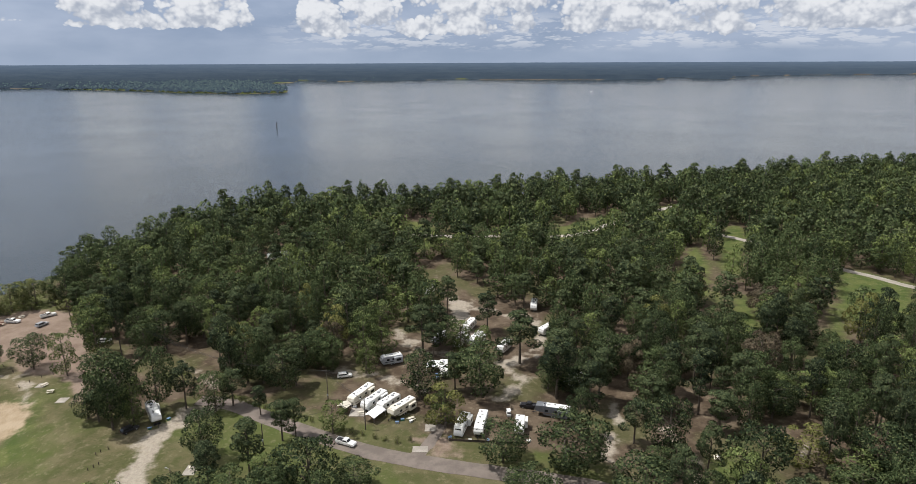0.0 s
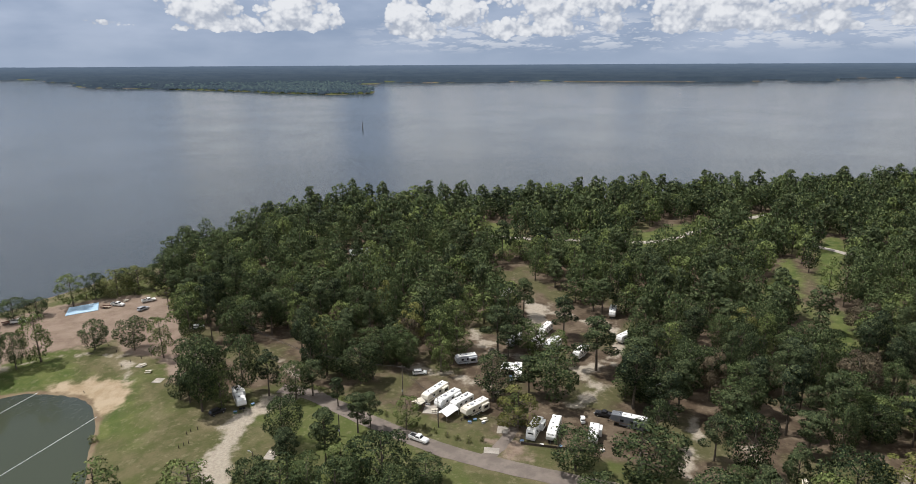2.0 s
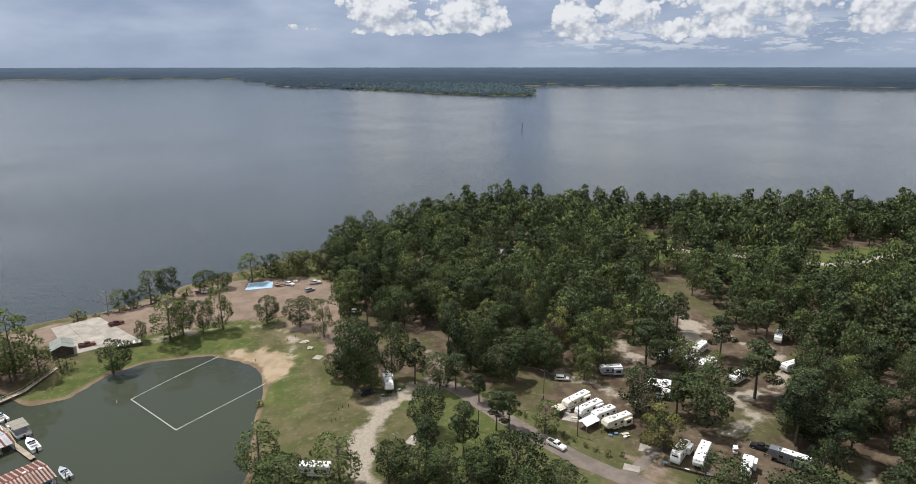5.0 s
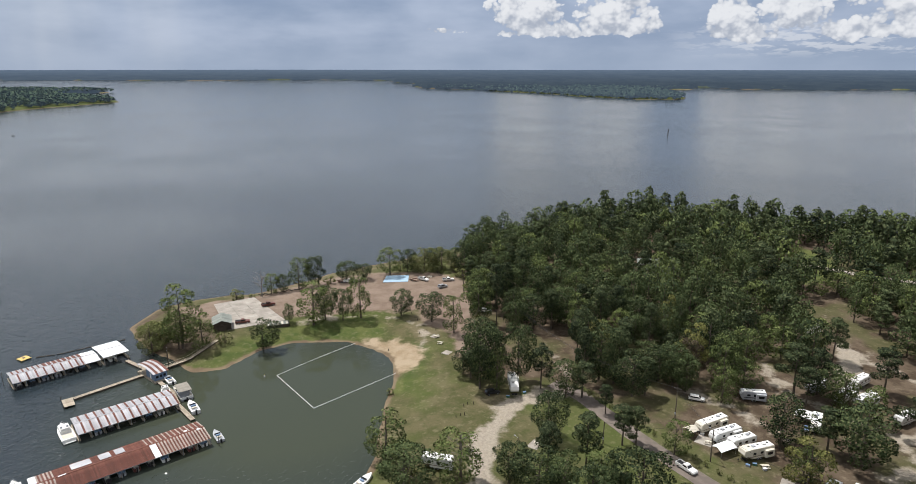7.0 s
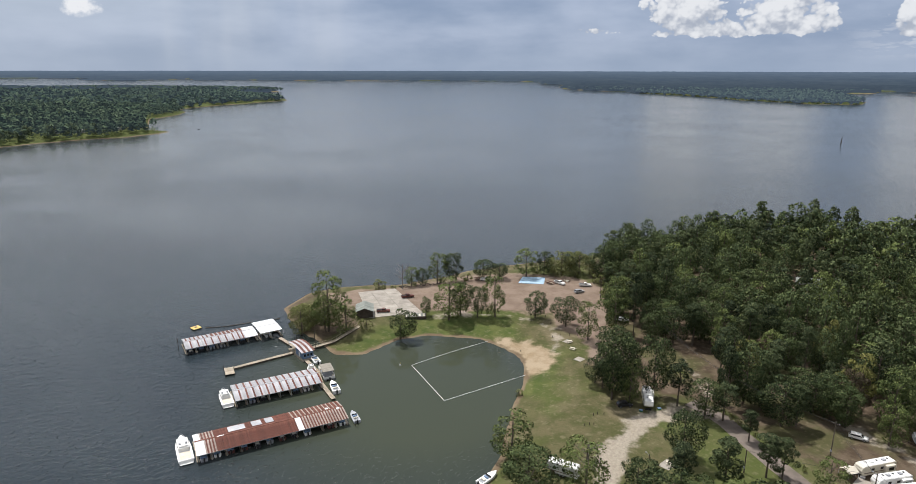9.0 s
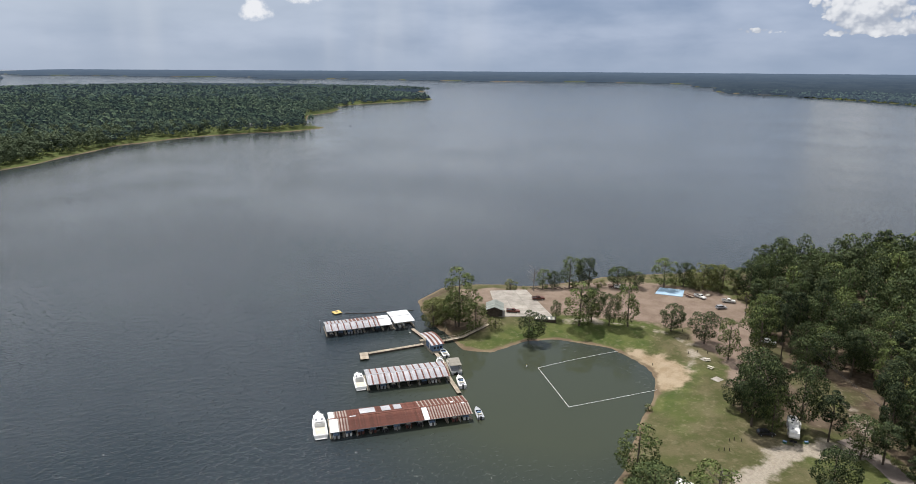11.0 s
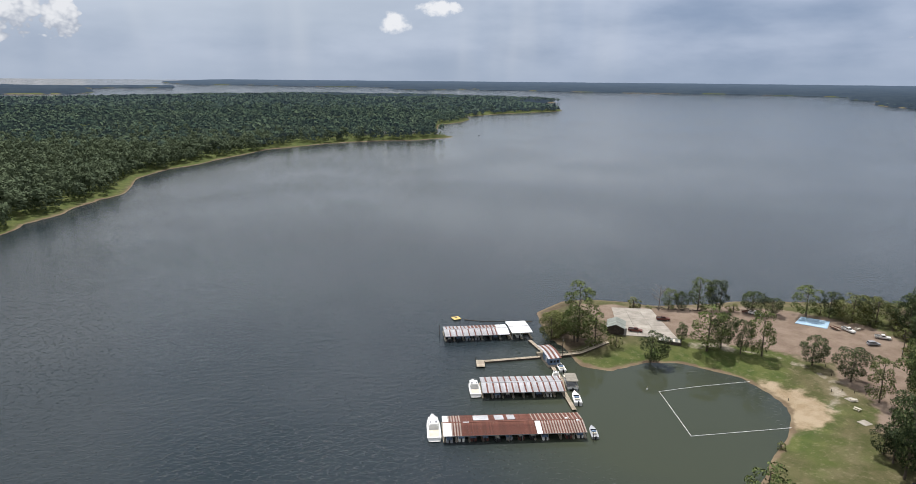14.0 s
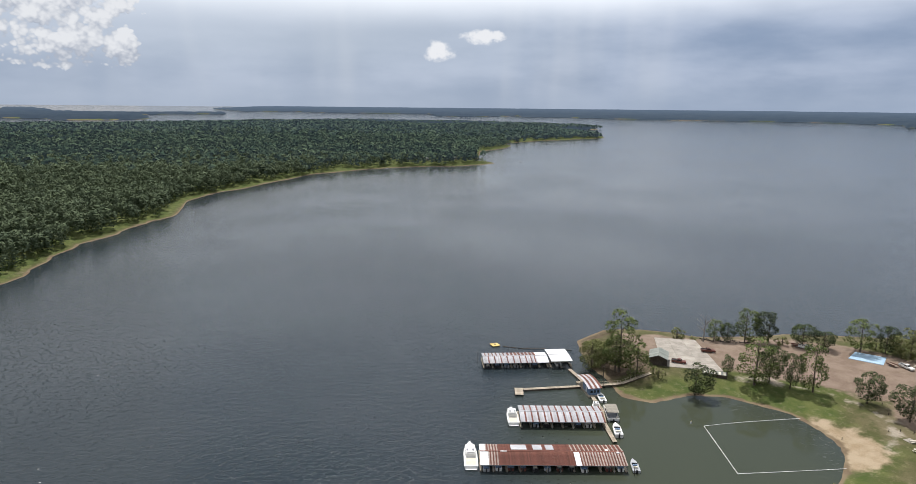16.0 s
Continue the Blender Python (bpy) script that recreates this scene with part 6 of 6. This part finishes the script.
def pole(x, y, h, lamp=False, arm=False):
    ob = thing("utility_pole", pose(x, y, gz(x, y)), "brown wooden utility pole", "pole", "utility poles")
    part("shaft", rod(bmesh.new(), (0, 0, -0.6), (0, 0, h), 0.17, 0.11, 9), BARK, ob)
    if arm:
        part("cross_arm", box(-1.1, 1.1, -0.06, 0.06, h - 0.7, h - 0.56), BARK, ob)
        for k in (-1, 0, 1):
            part("insulator", rod(bmesh.new(), (k * 0.95, 0, h - 0.56), (k * 0.95, 0, h - 0.36), 0.05, n=6), GREYPAINT, ob)
    if lamp:
        part("lamp_arm", rod(bmesh.new(), (0, 0, h - 0.4), (-0.9, 0.2, h - 0.1), 0.03), STEEL, ob)
        part("lamp_head", box(-1.3, -0.85, 0.05, 0.35, h - 0.2, h - 0.02, 0.05), GREYPAINT, ob)
    else:
        part("meter_box", box(-0.2, 0.2, -0.32, -0.14, 1.3, 1.9, 0.02), GREYPAINT, ob)


POLES = [(-42.2, 152.5, 9.4), (-67.3, 142.5, 6.5), (-81, 122, 6.4), (-8.7, 145.4, 6.6), (-90.6, 171, 10), (-57.4, 167.5, 10), (-173.7, 213.7, 8)]
for k, (x, y, h) in enumerate(POLES):
    pole(x, y, h, lamp=k in (0, 2), arm=k in (4, 5, 6))


def cable(a, b, sag):
    ob = thing("power_line", pose(*a), "thin sagging overhead power line", "cable", "overhead lines")
    d = Vector(b) - Vector(a)
    bm = tube([d * (k / 10) - Vector((0, 0, sag * 4 * (k / 10) * (1 - k / 10))) for k in range(11)], 0.028, 4)
    part("wire", bm, BLACKPAINT, ob)


for o in (-0.95, 0, 0.95):
    cable((-90.6 + o, 171, 12.1), (-57.4 + o, 167.5, 12.1), 0.9)
    cable((-57.4 + o, 167.5, 12.1), (-42.2, 152.5, 11.4), 0.7)
    cable((-130 + o, 192, 12.0), (-90.6 + o, 171, 12.1), 1.0)
pole(-130, 192, 10, arm=True)
cable((-42.2, 152.5, 11.6), (-8.7, 145.4, 8.9), 0.8)
cable((-42.2, 152.5, 11.6), (-67.3, 142.5, 8.8), 0.6)

shrub_rng = random.Random(12)
for x, y in ((-45.4, 150.5), (-42.4, 149.6), (-38.6, 148.6), (-35.6, 147.8), (-32.2, 146.8), (-28.9, 148.2), (-85.6, 164.6), (-82.7, 163.8), (-80.3, 163), (-77.1, 162), (-74, 160.6), (-58.1, 154.8), (-48.6, 151.6)):
    plant("bush", x, y, shrub_rng.uniform(1.7, 2.4), shrub_rng.uniform(0.7, 1.0), "young shrubs along the road")
for x, y, h, w in ((-172, 216, 5, 4), (-186, 228, 5, 4.5), (-194, 236, 6, 5), (-236, 172, 2, 2), (-241, 148, 2.5, 1.6), (-200, 226, 4, 3.5), (-216, 216, 4, 3), (-228, 182, 4, 3), (-134, 128, 2.2, 1.6), (-118, 106, 2.6, 2.2), (-98, 100, 3, 2.5)):
    plant("bush", x, y, h, w, "bushes along the bank")


def dead_tree(x, y, h, seed, name="dead_tree", label="bare grey dead tree on the lake bank"):
    rng = random.Random(seed)
    ob = thing(name, pose(x, y, gz(x, y)), label, "dead tree")
    part("trunk", rod(bmesh.new(), (0, 0, -0.4), (0.3, 0.2, h), 0.3, 0.06, 8), DEADWOOD, ob)
    for k in range(11):
        a, z = rng.uniform(0, 6.28), h * rng.uniform(0.3, 0.9)
        r = h * rng.uniform(0.18, 0.34)
        tip = Vector((math.cos(a) * r, math.sin(a) * r, z + r * 0.8))
        base = Vector((0.15, 0.1, z))
        limb = part("limb", rod(bmesh.new(), base, tip, 0.1, 0.025, 5), DEADWOOD, ob)
        for j in range(4):
            q = base.lerp(tip, 0.4 + 0.15 * j)
            e = q + Vector((rng.uniform(-1, 1), rng.uniform(-1, 1), rng.uniform(0.2, 1.0))) * r * 0.4
            part("twig", rod(bmesh.new(), q, e, 0.04, 0.012, 4), DEADWOOD, limb)
    return ob


dead_tree(-239, 152, 12.0, 3)
dead_tree(-87, 106, 12.5, 5, label="bare grey limbs of a half-dead tree")
for k in range(26):
    s = k / 25
    x, y = -243 + 8 * s + 1.2 * math.sin(k * 2.1), 153 + 15 * s + math.cos(k * 3.3)
    ob = thing("driftwood_log", pose(x, y, gz(x, y) + 0.15, 0, 6 * math.sin(k), 47 * k), "dark driftwood log on the lake bank", "driftwood", "driftwood on the bank")
    part("log", log_mesh, None, ob)


def house(x, y, turn, l, w, paint, label):
    ob = thing("house", pose(x, y, gz(x, y), 0, 0, turn), label, "house")
    wall = part("wall", box(-l / 2, l / 2, -w / 2, w / 2, -0.5, 3.2, 0.03), paint, ob)
    for s in (-1, 1):
        v = [(-l / 2 - 0.5, 0, 5.0), (l / 2 + 0.5, 0, 5.0), (l / 2 + 0.5, s * (w / 2 + 0.6), 3.0), (-l / 2 - 0.5, s * (w / 2 + 0.6), 3.0)]
        part("roof", loft([v, [(a, b, c + 0.15) for a, b, c in v]]), GREENROOF, ob)
    for sx in (-1, 1):
        gable = [(sx * l / 2, -w / 2, 3.1), (sx * l / 2, w / 2, 3.1), (sx * l / 2, 0, 4.95)]
        part("gable", loft([gable, [(a - sx * 0.15, b, c) for a, b, c in gable]]), paint, ob)
    for k in range(3):
        xx = -l / 2 + l * (k + 0.5) / 3
        for s in (-1, 1):
            part("window", box(xx - 0.6, xx + 0.6, s * w / 2 - 0.04, s * w / 2 + 0.04, 1.1, 2.3, 0.01), GLASS, wall)
    part("door", box(l / 2 - 0.02, l / 2 + 0.05, -0.5, 0.5, -0.3, 2.0, 0.01), TRIM, wall)
    return ob


house(-1146, 150, 80, 12, 8, WHITE, "small white lake house among trees on the headland")
house(-1160, 205, 70, 11, 8, CREAM, "pale lake house among trees on the headland")
house(-1152, 118, 95, 10, 7, GREYPAINT, "grey lake house among trees on the headland")
house(-124, 299, 30, 9, 6, GREYPAINT, "grey roofed camp building in the wood")
house(-110, 286, 50, 8, 6, GREYPAINT, "grey roofed camp building in the wood")
house(-116, 308, 20, 10, 6, GREYPAINT, "grey roofed camp building in the wood")


def fire_ring(x, y):
    ob = thing("clutter_crate", pose(x, y, gz(x, y), 0, 0, x * 13 % 90), "plastic storage crate by a camper", "crate")
    part("tub", box(-0.5, 0.5, -0.35, 0.35, 0.0, 0.5, 0.04), GREENPLASTIC if int(x) % 2 else GREYPAINT, ob)
    part("lid", box(-0.53, 0.53, -0.38, 0.38, 0.5, 0.56, 0.02), WHITE if int(y) % 2 else BLUE, ob)


for x, y in ((-30.4, 157.6), (-33.0, 158.2), (-34.2, 156.6), (-18.6, 150.6), (-13.2, 149.8), (-8.4, 150.2), (-27, 186), (-26.6, 184), (-43.2, 160.4), (-99, 152), (-101.6, 146.8), (2.4, 151), (-48.2, 163.6)):
    fire_ring(x, y)
fence = thing("low_fence", pose(-18.6, 149.4, gz(-18.6, 149.4)), "low dark board fence in front of campers", "fence")
for k in range(18):
    part("board", box(k, k + 0.94, -0.04, 0.04, 0.1, 0.75, 0.01), DARKWOOD, fence)
    part("fence_post", box(k - 0.06, k + 0.06, -0.07, 0.07, -0.2, 0.85), DARKWOOD, fence)
